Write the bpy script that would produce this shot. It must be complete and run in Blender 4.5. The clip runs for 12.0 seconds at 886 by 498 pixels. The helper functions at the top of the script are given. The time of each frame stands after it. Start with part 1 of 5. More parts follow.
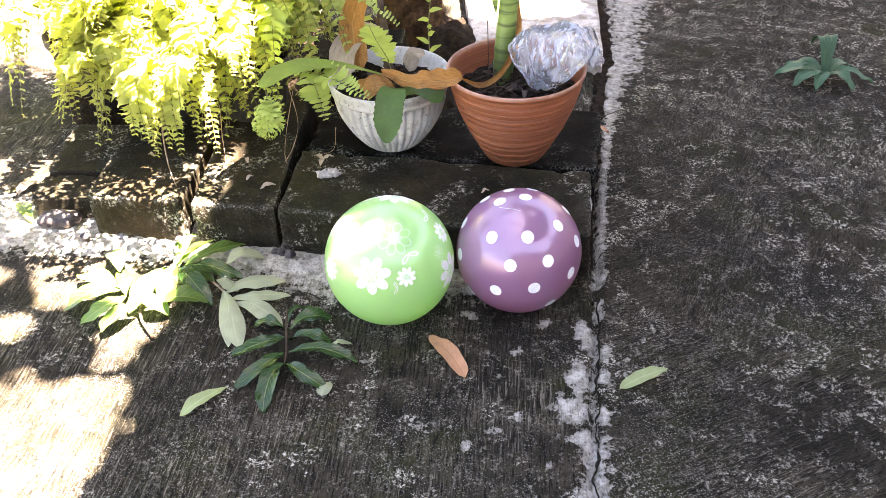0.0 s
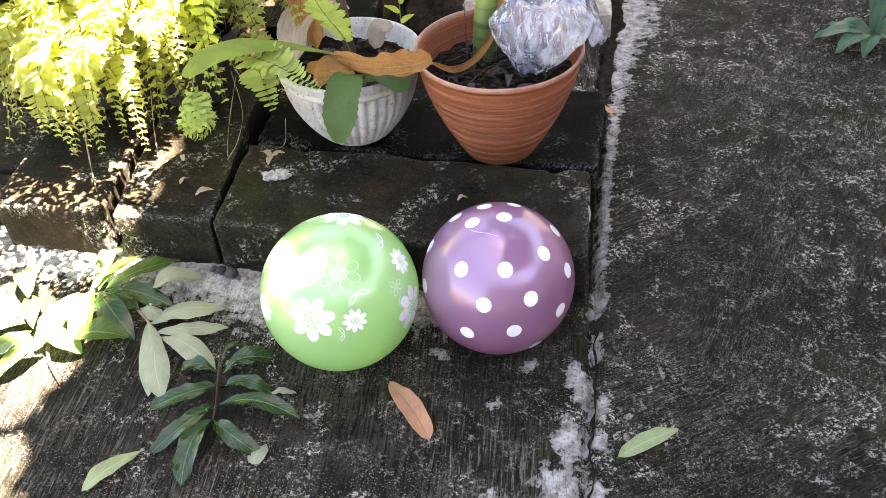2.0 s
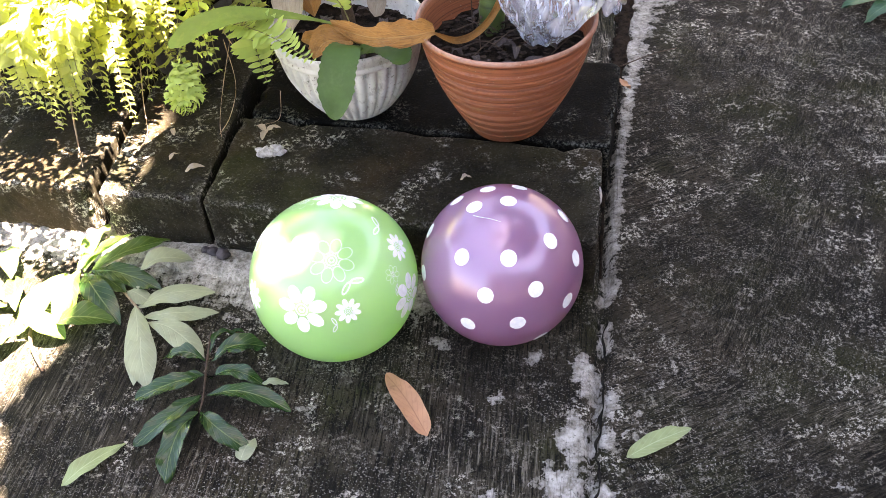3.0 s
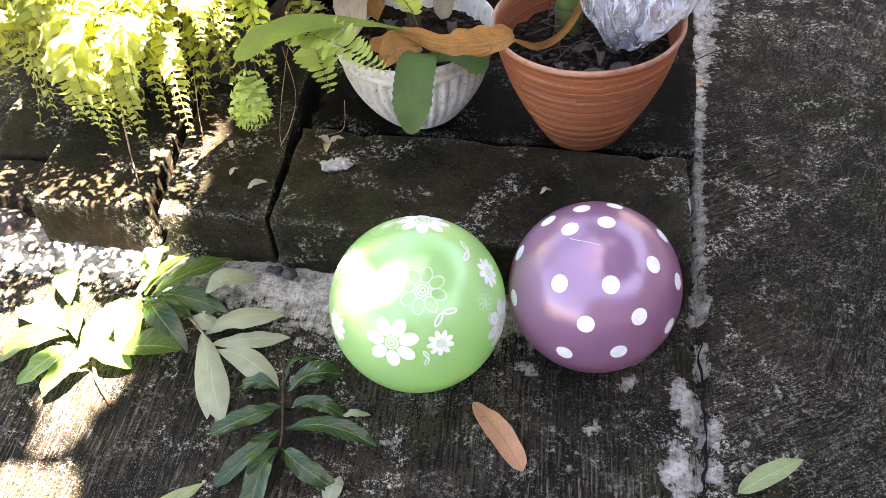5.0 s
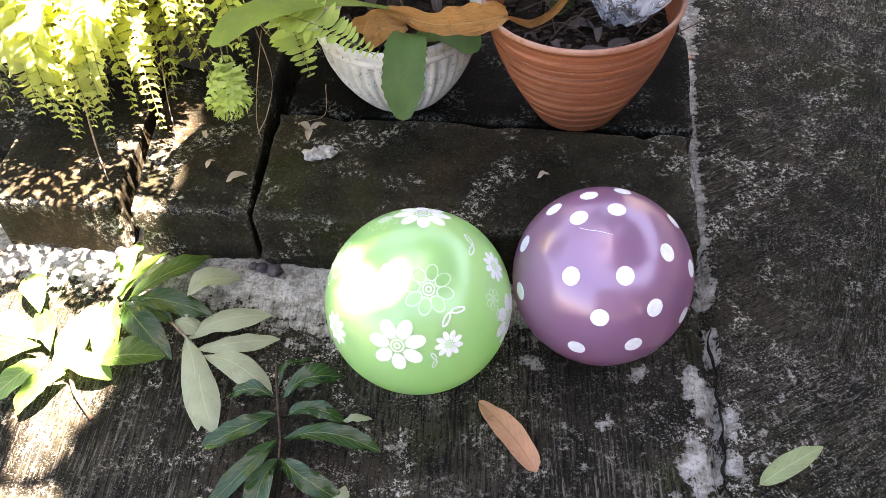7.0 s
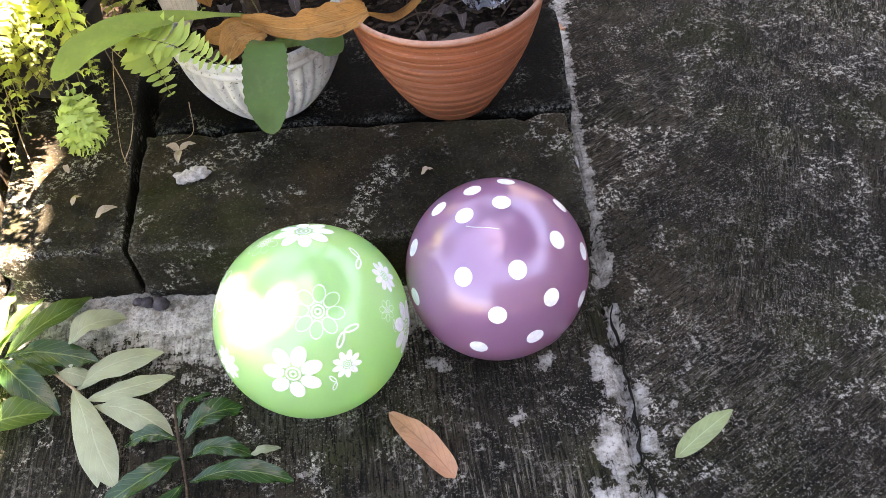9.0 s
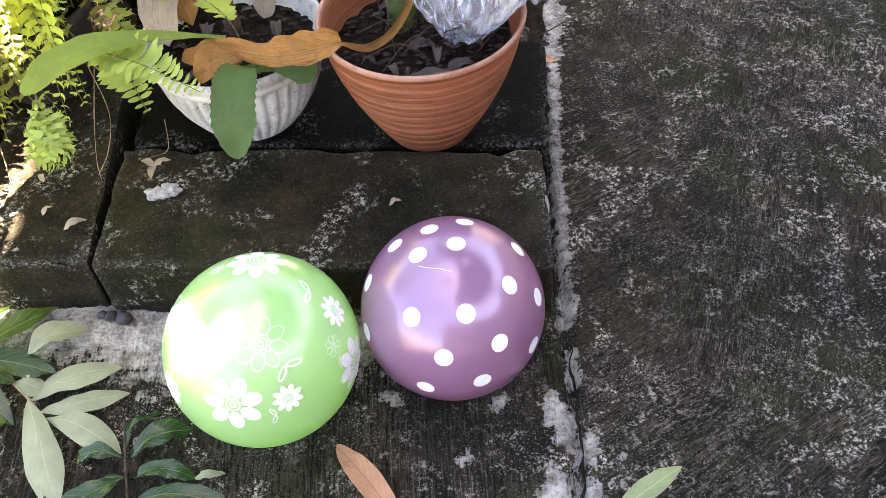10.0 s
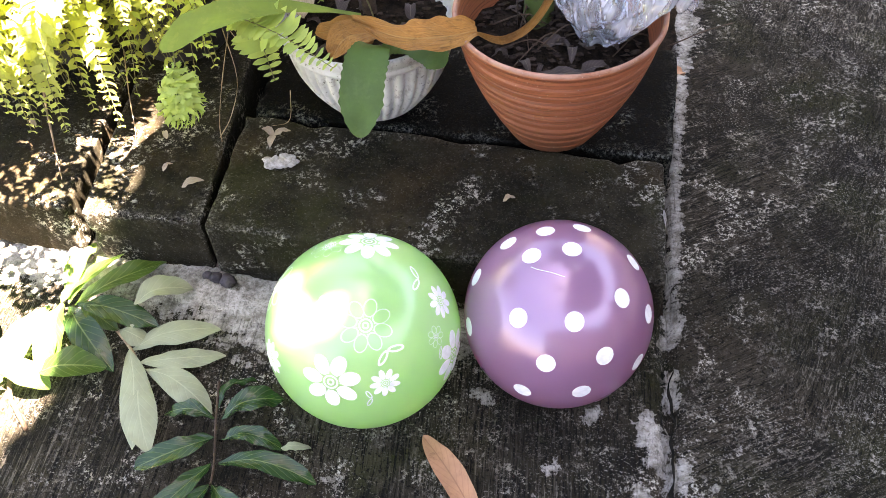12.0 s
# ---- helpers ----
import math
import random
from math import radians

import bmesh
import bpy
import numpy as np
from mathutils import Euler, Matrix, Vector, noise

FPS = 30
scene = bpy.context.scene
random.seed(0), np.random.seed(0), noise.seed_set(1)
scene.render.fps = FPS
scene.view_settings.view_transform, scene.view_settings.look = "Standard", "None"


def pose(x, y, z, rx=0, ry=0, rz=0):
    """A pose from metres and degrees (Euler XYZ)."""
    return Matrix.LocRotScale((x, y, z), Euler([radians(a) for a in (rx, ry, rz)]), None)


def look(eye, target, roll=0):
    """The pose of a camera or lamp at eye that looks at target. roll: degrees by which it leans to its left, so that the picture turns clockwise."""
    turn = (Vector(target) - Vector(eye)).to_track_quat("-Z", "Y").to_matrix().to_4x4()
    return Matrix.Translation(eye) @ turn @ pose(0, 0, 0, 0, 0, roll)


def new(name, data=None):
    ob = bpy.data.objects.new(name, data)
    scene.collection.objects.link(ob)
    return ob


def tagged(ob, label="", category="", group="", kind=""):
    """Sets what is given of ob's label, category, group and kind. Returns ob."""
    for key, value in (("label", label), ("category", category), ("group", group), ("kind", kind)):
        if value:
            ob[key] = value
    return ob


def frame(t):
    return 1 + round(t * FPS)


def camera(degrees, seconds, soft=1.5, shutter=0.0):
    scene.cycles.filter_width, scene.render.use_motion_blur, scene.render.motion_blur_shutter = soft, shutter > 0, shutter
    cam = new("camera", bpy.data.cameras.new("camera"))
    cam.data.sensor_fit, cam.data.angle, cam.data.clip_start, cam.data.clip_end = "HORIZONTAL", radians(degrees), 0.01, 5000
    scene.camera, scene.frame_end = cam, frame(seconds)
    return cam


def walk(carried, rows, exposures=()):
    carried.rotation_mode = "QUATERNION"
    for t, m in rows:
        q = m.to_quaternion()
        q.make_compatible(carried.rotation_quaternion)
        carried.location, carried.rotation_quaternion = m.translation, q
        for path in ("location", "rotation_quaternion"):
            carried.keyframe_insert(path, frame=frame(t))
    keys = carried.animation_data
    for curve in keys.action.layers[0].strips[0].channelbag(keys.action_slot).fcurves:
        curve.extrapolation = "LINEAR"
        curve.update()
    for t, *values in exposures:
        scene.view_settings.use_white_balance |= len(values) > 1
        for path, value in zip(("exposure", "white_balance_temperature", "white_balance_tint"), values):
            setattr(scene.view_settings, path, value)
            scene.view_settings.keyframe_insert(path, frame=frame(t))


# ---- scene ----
cam = camera(53.0, 12.0, soft=0.75)
PATH = [
    (0, (0.039, 0.025, 0.966), (0.018, 1.607, -0.258), -2.4),
    (0.5, (0.018, 0.11, 0.946), (-0.005, 1.674, -0.301), -3.8),
    (1, (0.054, 0.211, 0.943), (0.028, 1.77, -0.31), -3.4),
    (1.5, (0.097, 0.272, 0.924), (0.041, 1.816, -0.346), -3.0),
    (2, (0.118, 0.301, 0.897), (0.042, 1.793, -0.433), -4.1),
    (2.5, (0.124, 0.336, 0.888), (0.043, 1.818, -0.453), -4.2),
    (3, (0.132, 0.368, 0.87), (0.023, 1.804, -0.517), -4.6),
    (3.5, (0.138, 0.383, 0.874), (0.03, 1.82, -0.513), -5.2),
    (5.5, (0.002, 0.466, 0.871), (-0.118, 1.848, -0.57), -6.1),
    (6, (-0.008, 0.478, 0.867), (-0.098, 1.848, -0.587), -5.7),
    (6.5, (-0.021, 0.489, 0.861), (-0.084, 1.851, -0.602), -5.0),
    (8.5, (-0.011, 0.545, 0.847), (0.132, 1.827, -0.681), -6.4),
    (9, (0.016, 0.549, 0.854), (0.173, 1.826, -0.677), -6.5),
    (9.5, (0.063, 0.563, 0.866), (0.204, 1.848, -0.659), -4.7),
    (10, (0.095, 0.567, 0.868), (0.195, 1.86, -0.655), -5.0),
    (10.5, (0.096, 0.565, 0.87), (0.167, 1.863, -0.649), -5.3),
    (11, (0.096, 0.565, 0.865), (0.163, 1.864, -0.655), -5.1),
    (11.5, (0.082, 0.571, 0.863), (0.095, 1.869, -0.659), -4.4),
    (12, (0.059, 0.581, 0.861), (-0.014, 1.875, -0.662), -3.8),
]
walk(cam, [(t, look(eye, target, roll)) for t, eye, target, roll in PATH],
     [(0.0, 5.65, 8250, 26), (1.0, 5.45, 8250, 26), (2.5, 5.6, 8250, 26), (3.5, 5.6, 8250, 26), (5.5, 5.37, 8250, 26), (6.5, 5.35, 8250, 26), (8.5, 5.5, 8250, 26), (10.5, 5.75, 8250, 26), (11.0, 5.75, 8250, 26), (11.5, 5.75, 8250, 26), (12.0, 5.6, 8250, 26)])

# ---------------- world, sun, exposure ----------------
SUN = Vector((0.30, -0.08, 0.94)).normalized()          # the way towards the sun
world = bpy.data.worlds.new("sky")
scene.world = world
world.use_nodes = True
wn = world.node_tree
sky = wn.nodes.new("ShaderNodeTexSky")
sky.sky_type, sky.sun_disc = "NISHITA", False
sky.sun_elevation = math.asin(SUN.z)
sky.sun_rotation = math.atan2(SUN.x, SUN.y)
wn.nodes["Background"].inputs["Strength"].default_value = 0.026
wn.links.new(sky.outputs[0], wn.nodes["Background"].inputs["Color"])
sun_data = bpy.data.lights.new("sun", "SUN")
sun_data.energy, sun_data.angle, sun_data.color = 5.0, radians(0.48), (1.0, 0.97, 0.92)
sun_lamp = new("sun", sun_data)
sun_lamp.matrix_world = look((4, 2, 9), Vector((4, 2, 9)) - SUN)


# ---------------- material helpers ----------------
class Mat:
    """A small wrapper to build node materials in few lines."""

    def __init__(self, name, rough=0.7, metal=0.0, spec=0.5):
        self.m = bpy.data.materials.new(name)
        self.m.use_nodes = True
        self.t = self.m.node_tree
        self.b = self.t.nodes["Principled BSDF"]
        self.b.inputs["Roughness"].default_value = rough
        self.b.inputs["Metallic"].default_value = metal
        self.b.inputs["Specular IOR Level"].default_value = spec
        self.geo = None

    def n(self, kind, **values):
        node = self.t.nodes.new("ShaderNode" + kind)
        for k, v in values.items():
            node.inputs[k].default_value = v
        return node

    def l(self, a, b):
        self.t.links.new(a, b)

    def pos(self, sx=1.0, sy=1.0, sz=1.0, turn=0.0, local=False):
        if local:
            src = self.n("TexCoord").outputs["Object"]
        else:
            src = self.n("NewGeometry").outputs["Position"]
        if turn:
            rot = self.n("Mapping")
            rot.inputs["Rotation"].default_value = (0, 0, radians(turn))
            self.l(src, rot.inputs["Vector"])
            src = rot.outputs[0]
        mp = self.n("Mapping")
        mp.inputs["Scale"].default_value = (sx, sy, sz)
        self.l(src, mp.inputs["Vector"])
        return mp.outputs[0]

    def noise(self, scale, detail=4.0, rough=0.6, vec=None, dist=0.0):
        nd = self.n("TexNoise", Scale=scale, Detail=detail, Roughness=rough, Distortion=dist)
        self.l(vec if vec is not None else self.pos(), nd.inputs["Vector"])
        return nd.outputs["Fac"]

    def ramp(self, fac, lo, hi, a=0.0, b=1.0):
        mr = self.n("MapRange")
        mr.interpolation_type = "SMOOTHSTEP"
        for i, v in enumerate((lo, hi, a, b)):
            mr.inputs[1 + i].default_value = v
        self.l(fac, mr.inputs[0])
        return mr.outputs[0]

    def math(self, op, a, b=0.0):
        nd = self.n("Math")
        nd.operation = op
        for i, v in enumerate((a, b)):
            if isinstance(v, (int, float)):
                nd.inputs[i].default_value = v
            else:
                self.l(v, nd.inputs[i])
        return nd.outputs[0]

    def mix(self, fac, a, b):
        nd = self.n("Mix")
        nd.data_type = "RGBA"
        for i, v in ((0, fac), (6, a), (7, b)):
            if isinstance(v, (int, float)):
                nd.inputs[i].default_value = v
            elif isinstance(v, tuple):
                nd.inputs[i].default_value = (*v, 1.0)
            else:
                self.l(v, nd.inputs[i])
        return nd.outputs[2]

    def color(self, c):
        if isinstance(c, tuple):
            self.b.inputs["Base Color"].default_value = (*c, 1)
        else:
            self.l(c, self.b.inputs["Base Color"])
        return self

    def rough(self, r):
        self.l(r, self.b.inputs["Roughness"])
        return self

    def bump(self, height, strength=0.5, dist=0.002):
        bp = self.n("Bump", Strength=strength, Distance=dist)
        self.l(height, bp.inputs["Height"])
        self.l(bp.outputs[0], self.b.inputs["Normal"])
        return self

    def random(self):
        return self.n("ObjectInfo").outputs["Random"]

    def island(self):
        return self.n("NewGeometry").outputs["Random Per Island"]

    def uv(self):
        sp = self.n("SeparateXYZ")
        self.l(self.n("UVMap").outputs[0], sp.inputs[0])
        return sp.outputs[0], sp.outputs[1]


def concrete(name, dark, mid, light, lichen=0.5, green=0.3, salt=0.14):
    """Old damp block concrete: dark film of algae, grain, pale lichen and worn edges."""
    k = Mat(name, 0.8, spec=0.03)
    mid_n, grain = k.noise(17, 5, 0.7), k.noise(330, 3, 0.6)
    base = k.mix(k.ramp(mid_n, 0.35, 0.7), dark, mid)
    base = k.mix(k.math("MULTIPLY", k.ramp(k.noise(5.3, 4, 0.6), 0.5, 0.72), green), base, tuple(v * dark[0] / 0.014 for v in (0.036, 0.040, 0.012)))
    base = k.mix(k.math("MULTIPLY", k.ramp(k.noise(6.7, 4, 0.6, k.pos(1, 1, 1, 40)), 0.50, 0.7), 0.35), base, tuple(v * dark[0] / 0.014 for v in (0.062, 0.040, 0.018)))
    cluster = k.ramp(k.noise(10.5, 5, 0.7, k.pos(1, 1, 1, 70)), 0.51, 0.62)
    speck = k.ramp(k.noise(150, 5, 0.85), 0.52, 0.58)
    base = k.mix(k.math("MULTIPLY", speck, k.math("ADD", k.math("MULTIPLY", cluster, lichen), 0.03 * lichen)), base, light)
    tiny = k.ramp(k.noise(420, 2, 0.5, k.pos(1, 1, 1, 15)), 0.63, 0.68)
    base = k.mix(k.math("MULTIPLY", tiny, salt), base, light)
    edge = k.n("Attribute")
    edge.attribute_name = "edge"
    worn = k.math("MULTIPLY", k.math("MULTIPLY", edge.outputs["Fac"], k.ramp(k.noise(240, 4, 0.8), 0.48, 0.62)), k.ramp(k.noise(14, 3, 0.6), 0.35, 0.65))
    base = k.mix(k.math("MULTIPLY", worn, 0.65), base, tuple(0.8 * v for v in light))
    pits = k.ramp(k.noise(150, 3, 0.6, k.pos(1, 1, 1, 31)), 0.36, 0.30)
    base = k.mix(k.math("MULTIPLY", pits, 0.8), base, (0.004, 0.004, 0.0035))
    k.color(base).rough(k.ramp(mid_n, 0.3, 0.7, 0.55, 0.85))
    return k.bump(k.math("SUBTRACT", k.math("ADD", mid_n, k.math("MULTIPLY", grain, 0.5)), pits), 0.7, 0.0018).m


def paving():
    """Old broom-finished concrete under a black film, worn pale where cement shows through."""
    k = Mat("old_concrete_paving", 0.85, spec=0.06)
    sep = k.n("SeparateXYZ")
    k.l(k.n("NewGeometry").outputs["Position"], sep.inputs[0])
    side = k.math("SUBTRACT", k.math("SUBTRACT", sep.outputs[0], 0.10), k.math("MULTIPLY", sep.outputs[1], 0.165))
    right = k.ramp(side, -0.015, 0.015)
    one = k.noise(1.0, 4, 0.75, k.pos(300, 20, 50, 5), 0.5)
    two = k.noise(1.0, 4, 0.75, k.pos(34, 250, 50, -24), 1.6)
    three = k.noise(1.0, 4, 0.75, k.pos(40, 230, 50, -62), 1.6)
    fan = k.n("Mix")
    k.l(k.ramp(k.noise(1.9, 2, 0.5), 0.44, 0.54), fan.inputs[0]), k.l(two, fan.inputs[2]), k.l(three, fan.inputs[3])
    both = k.n("Mix")
    k.l(right, both.inputs[0]), k.l(one, both.inputs[2]), k.l(fan.outputs[0], both.inputs[3])
    streak = both.outputs[0]
    grain, mid_n = k.noise(360, 3, 0.65), k.noise(13, 6, 0.72)
    base = k.mix(k.ramp(mid_n, 0.36, 0.66), (0.0115, 0.0102, 0.0070), (0.047, 0.040, 0.027))
    base = k.mix(k.math("MULTIPLY", k.ramp(k.noise(4.6, 4, 0.6), 0.48, 0.66), 0.60), base, (0.026, 0.030, 0.008))
    base = k.mix(k.math("MULTIPLY", k.ramp(k.noise(5.7, 4, 0.6, k.pos(1, 1, 1, 40)), 0.48, 0.7), 0.40), base, (0.050, 0.036, 0.022))
    # ridges of the broom marks rubbed pale, grooves black
    amount = k.ramp(k.noise(3.1, 4, 0.6), 0.44, 0.62, 0.04, 1.0)
    base = k.mix(k.math("MULTIPLY", k.ramp(streak, 0.53, 0.64), k.math("MULTIPLY", amount, 0.75)), base, (0.23, 0.205, 0.16))
    base = k.mix(k.math("MULTIPLY", k.ramp(streak, 0.49, 0.40), 0.9), base, (0.004, 0.004, 0.0035))
    # lichen and bare sand grains in clusters
    cluster = k.ramp(k.noise(7.5, 5, 0.7, k.pos(1, 1, 1, 70)), 0.47, 0.60)
    tuft_n = k.ramp(k.noise(26, 4, 0.7, k.pos(1, 1, 1, 20)), 0.48, 0.58)
    speck = k.ramp(k.noise(150, 5, 0.85), 0.52, 0.57)
    base = k.mix(k.math("MULTIPLY", speck, k.math("ADD", k.math("MULTIPLY", k.math("MULTIPLY", cluster, tuft_n), 0.95), k.math("MULTIPLY", tuft_n, k.ramp(side, 0.05, 0.40, 0.24, 0.68)))), base, (0.46, 0.43, 0.35))
    tiny = k.ramp(k.noise(430, 2, 0.5, k.pos(1, 1, 1, 15)), 0.60, 0.65)
    base = k.mix(k.math("MULTIPLY", tiny, k.ramp(k.noise(4.3, 4, 0.7), 0.42, 0.64, 0.05, 0.70)), base, (0.38, 0.36, 0.31))
    pits = k.ramp(k.noise(230, 3, 0.6, k.pos(1, 1, 1, 31)), 0.42, 0.35)
    base = k.mix(k.math("MULTIPLY", pits, 0.8), base, (0.004, 0.004, 0.0035))
    base = k.mix(k.ramp(k.noise(2.7, 5, 0.65), 0.44, 0.62, 0.0, 0.55), base, (0.0065, 0.0062, 0.005))
    # bare cement: ragged patches with streaked rims
    bare = k.n("Attribute")
    bare.attribute_name = "bare"
    rag = k.math("ADD", k.math("MULTIPLY", k.math("SUBTRACT", k.noise(52, 6, 0.7), 0.5), 2.6), k.math("MULTIPLY", k.math("SUBTRACT", streak, 0.5), 0.35))
    field = k.math("ADD", bare.outputs["Fac"], rag)
    mask = k.ramp(field, 0.50, 0.54)
    pale = k.mix(k.ramp(k.noise(55, 5, 0.75), 0.34, 0.62), (0.19, 0.175, 0.14), (0.47, 0.445, 0.39))
    pale = k.mix(k.math("MULTIPLY", k.ramp(streak, 0.46, 0.36), 0.6), pale, (0.07, 0.065, 0.05))
    pale = k.mix(k.math("MULTIPLY", pits, 0.6), pale, (0.05, 0.045, 0.035))
    base = k.mix(k.math("MULTIPLY", mask, k.ramp(field, 0.50, 1.05, 0.50, 0.95)), base, pale)
    k.color(base).rough(k.ramp(mid_n, 0.3, 0.7, 0.65, 0.92))
    height = k.math("ADD", k.math("MULTIPLY", streak, 1.6), k.math("ADD", grain, k.math("MULTIPLY", mask, 0.8)))
    return k.bump(k.math("SUBTRACT", height, k.math("MULTIPLY", pits, 0.8)), 0.8, 0.0018).m


def leaf_mat(name, top, vein, rough=0.45, spots=0.0, spot=(0.12, 0.07, 0.02), glow=0.25, vary=0.25, veins=True, fibre=0.0):
    """A leaf: midrib and side veins by its own coordinates, blotches, some light let through."""
    k = Mat(name, rough, spec=0.4)
    u, v = k.uv()
    off = k.math("ABSOLUTE", k.math("SUBTRACT", v, 0.5))
    col = k.mix(k.ramp(k.noise(28, 4, 0.6), 0.3, 0.7), tuple(0.72 * c for c in top), tuple(min(1, 1.25 * c) for c in top))
    hue = k.mix(k.island(), tuple(c * (1 - vary) for c in top), tuple(c * (1 + vary) for c in (top[0] * 1.15, top[1], top[2])))
    col = k.mix(0.5, col, hue)
    height = k.noise(160, 3, 0.5)
    if veins:
        wave = k.n("TexWave", Scale=2.6, Distortion=0.0)
        cb = k.n("CombineXYZ")
        k.l(k.math("SUBTRACT", u, k.math("MULTIPLY", off, 0.55)), cb.inputs[0])
        k.l(cb.outputs[0], wave.inputs["Vector"])
        ribs = k.ramp(wave.outputs["Fac"], 0.90, 0.985)
        col = k.mix(k.math("MULTIPLY", ribs, 0.28), col, vein)
        mid = k.ramp(off, 0.034, 0.012)
        col = k.mix(k.math("MULTIPLY", mid, 0.8), col, vein)
        height = k.math("SUBTRACT", height, k.math("ADD", mid, ribs))
    if spots:
        col = k.mix(k.math("MULTIPLY", k.ramp(k.noise(55, 5, 0.7), 0.52, 0.66), spots), col, spot)
    if fibre:
        run = k.n("CombineXYZ")
        k.l(k.math("MULTIPLY", u, 5.0), run.inputs[0]), k.l(k.math("MULTIPLY", v, 42.0), run.inputs[1])
        strand = k.noise(1.0, 4, 0.7, run.outputs[0], 0.6)
        col = k.mix(k.math("MULTIPLY", k.ramp(strand, 0.50, 0.34), fibre), col, tuple(0.35 * c for c in top))
        col = k.mix(k.math("MULTIPLY", k.ramp(strand, 0.56, 0.70), 0.6 * fibre), col, tuple(min(1, 1.6 * c) for c in top))
        height = k.math("ADD", height, k.math("MULTIPLY", strand, 2.5))
    k.color(col).bump(height, 0.35 + 0.5 * fibre, 0.0012)
    if glow:
        out = k.t.nodes["Material Output"]
        tr, mx = k.n("BsdfTranslucent"), k.n("MixShader", Fac=glow)
        k.l(k.mix(0.4, col, tuple(min(1, 1.5 * c) for c in top)), tr.inputs["Color"])
        k.l(k.b.outputs[0], mx.inputs[1]), k.l(tr.outputs[0], mx.inputs[2]), k.l(mx.outputs[0], out.inputs["Surface"])
    return k.m


def balloon_mat(name, col, deep, metal, rough, coat, through_, glow):
    """Pearly stretched rubber."""
    k = Mat(name, rough, metal, 0.5)
    fine = k.noise(700, 2, 0.5, k.pos(local=True))
    wide = k.noise(9, 3, 0.5, k.pos(local=True))
    k.color(k.mix(k.ramp(wide, 0.3, 0.7), col, deep))
    k.b.inputs["Coat Weight"].default_value, k.b.inputs["Coat Roughness"].default_value = coat, 0.16
    k.b.inputs["Coat IOR"].default_value = 1.9
    k.b.inputs["Subsurface Weight"].default_value, k.b.inputs["Subsurface Scale"].default_value = 0.5, 0.02
    k.b.inputs["Subsurface Radius"].default_value = (1.0, 1.0, 0.6)
    k.bump(fine, 0.06, 0.0004)
    thin, mx = k.n("BsdfTranslucent", Color=(*glow, 1)), k.n("MixShader", Fac=through_)
    k.l(k.b.outputs[0], mx.inputs[1]), k.l(thin.outputs[0], mx.inputs[2])
    k.l(mx.outputs[0], k.t.nodes["Material Output"].inputs["Surface"])
    return k.m


def print_mat(name, col):
    k = Mat(name, 0.45)
    k.color(k.mix(k.ramp(k.noise(160, 3, 0.6, k.pos(local=True)), 0.35, 0.75), col, tuple(0.86 * c for c in col)))
    return k.m


def mottled(name, a, b, scale=30, rough=0.85, bump=0.5, dist=0.002, vary=0.0, local=False):
    k = Mat(name, rough, spec=0.08 if rough > 0.8 else 0.3)
    vec = k.pos(local=local)
    col = k.mix(k.ramp(k.noise(scale, 5, 0.7, vec), 0.32, 0.68), a, b)
    col = k.mix(k.math("MULTIPLY", k.ramp(k.noise(scale * 7, 3, 0.6, vec), 0.5, 0.7), 0.4), col, tuple(0.5 * c for c in a))
    if vary:
        col = k.mix(k.math("MULTIPLY", k.island(), vary), col, tuple(1.6 * c for c in b))
    k.color(col)
    return k.bump(k.noise(scale * 5, 4, 0.7, vec), bump, dist).m


M_ground = paving()
M_block = concrete("mossy_block_concrete", (0.0088, 0.0080, 0.0056), (0.026, 0.0225, 0.0145), (0.36, 0.35, 0.29), 0.80, 0.5, 0.10)
# damp concrete, blackened further to paint in the deep shade around the pots
M_block_wet_shade = concrete("damp_shaded_concrete", (0.0016, 0.0016, 0.0013), (0.0050, 0.0046, 0.0034), (0.24, 0.25, 0.21), 0.40, 0.2, 0.04)


def gritty_cement():
    """Rough pale cement, stained by moss and dirt."""
    k = Mat("pale_cement", 0.9, spec=0.08)
    grit = k.noise(260, 4, 0.75)
    col = k.mix(k.ramp(k.noise(60, 5, 0.75), 0.32, 0.62), (0.20, 0.185, 0.145), (0.52, 0.49, 0.42))
    col = k.mix(k.math("MULTIPLY", k.ramp(grit, 0.50, 0.36), 0.6), col, (0.10, 0.095, 0.08))
    moss = k.math("MULTIPLY", k.ramp(k.noise(19, 5, 0.7), 0.52, 0.62), k.ramp(grit, 0.38, 0.55))
    col = k.mix(k.math("MULTIPLY", moss, 0.85), col, (0.055, 0.048, 0.026))
    k.color(col)
    return k.bump(k.math("ADD", grit, k.noise(90, 4, 0.7)), 1.0, 0.004).m


M_mortar = gritty_cement()
M_slab = mottled("weathered_cement_slab", (0.26, 0.22, 0.17), (0.60, 0.57, 0.52), 30, 0.9, 0.9, 0.004)
M_soil = mottled("dark_soil", (0.006, 0.0045, 0.003), (0.034, 0.023, 0.015), 60, 0.95, 1.0, 0.006)
M_crack = mottled("crack_dirt", (0.006, 0.006, 0.005), (0.02, 0.018, 0.014), 60, 0.95, 0.5)
M_pebble = mottled("pebble_stone", (0.016, 0.014, 0.015), (0.085, 0.072, 0.072), 50, 0.6, 0.4, 0.001)
M_chip = mottled("cement_crumb", (0.28, 0.26, 0.23), (0.55, 0.52, 0.48), 120, 0.9, 0.8, 0.002)
M_bark = mottled("fibrous_bark", (0.035, 0.02, 0.012), (0.13, 0.075, 0.04), 40, 0.95, 1.0, 0.008)
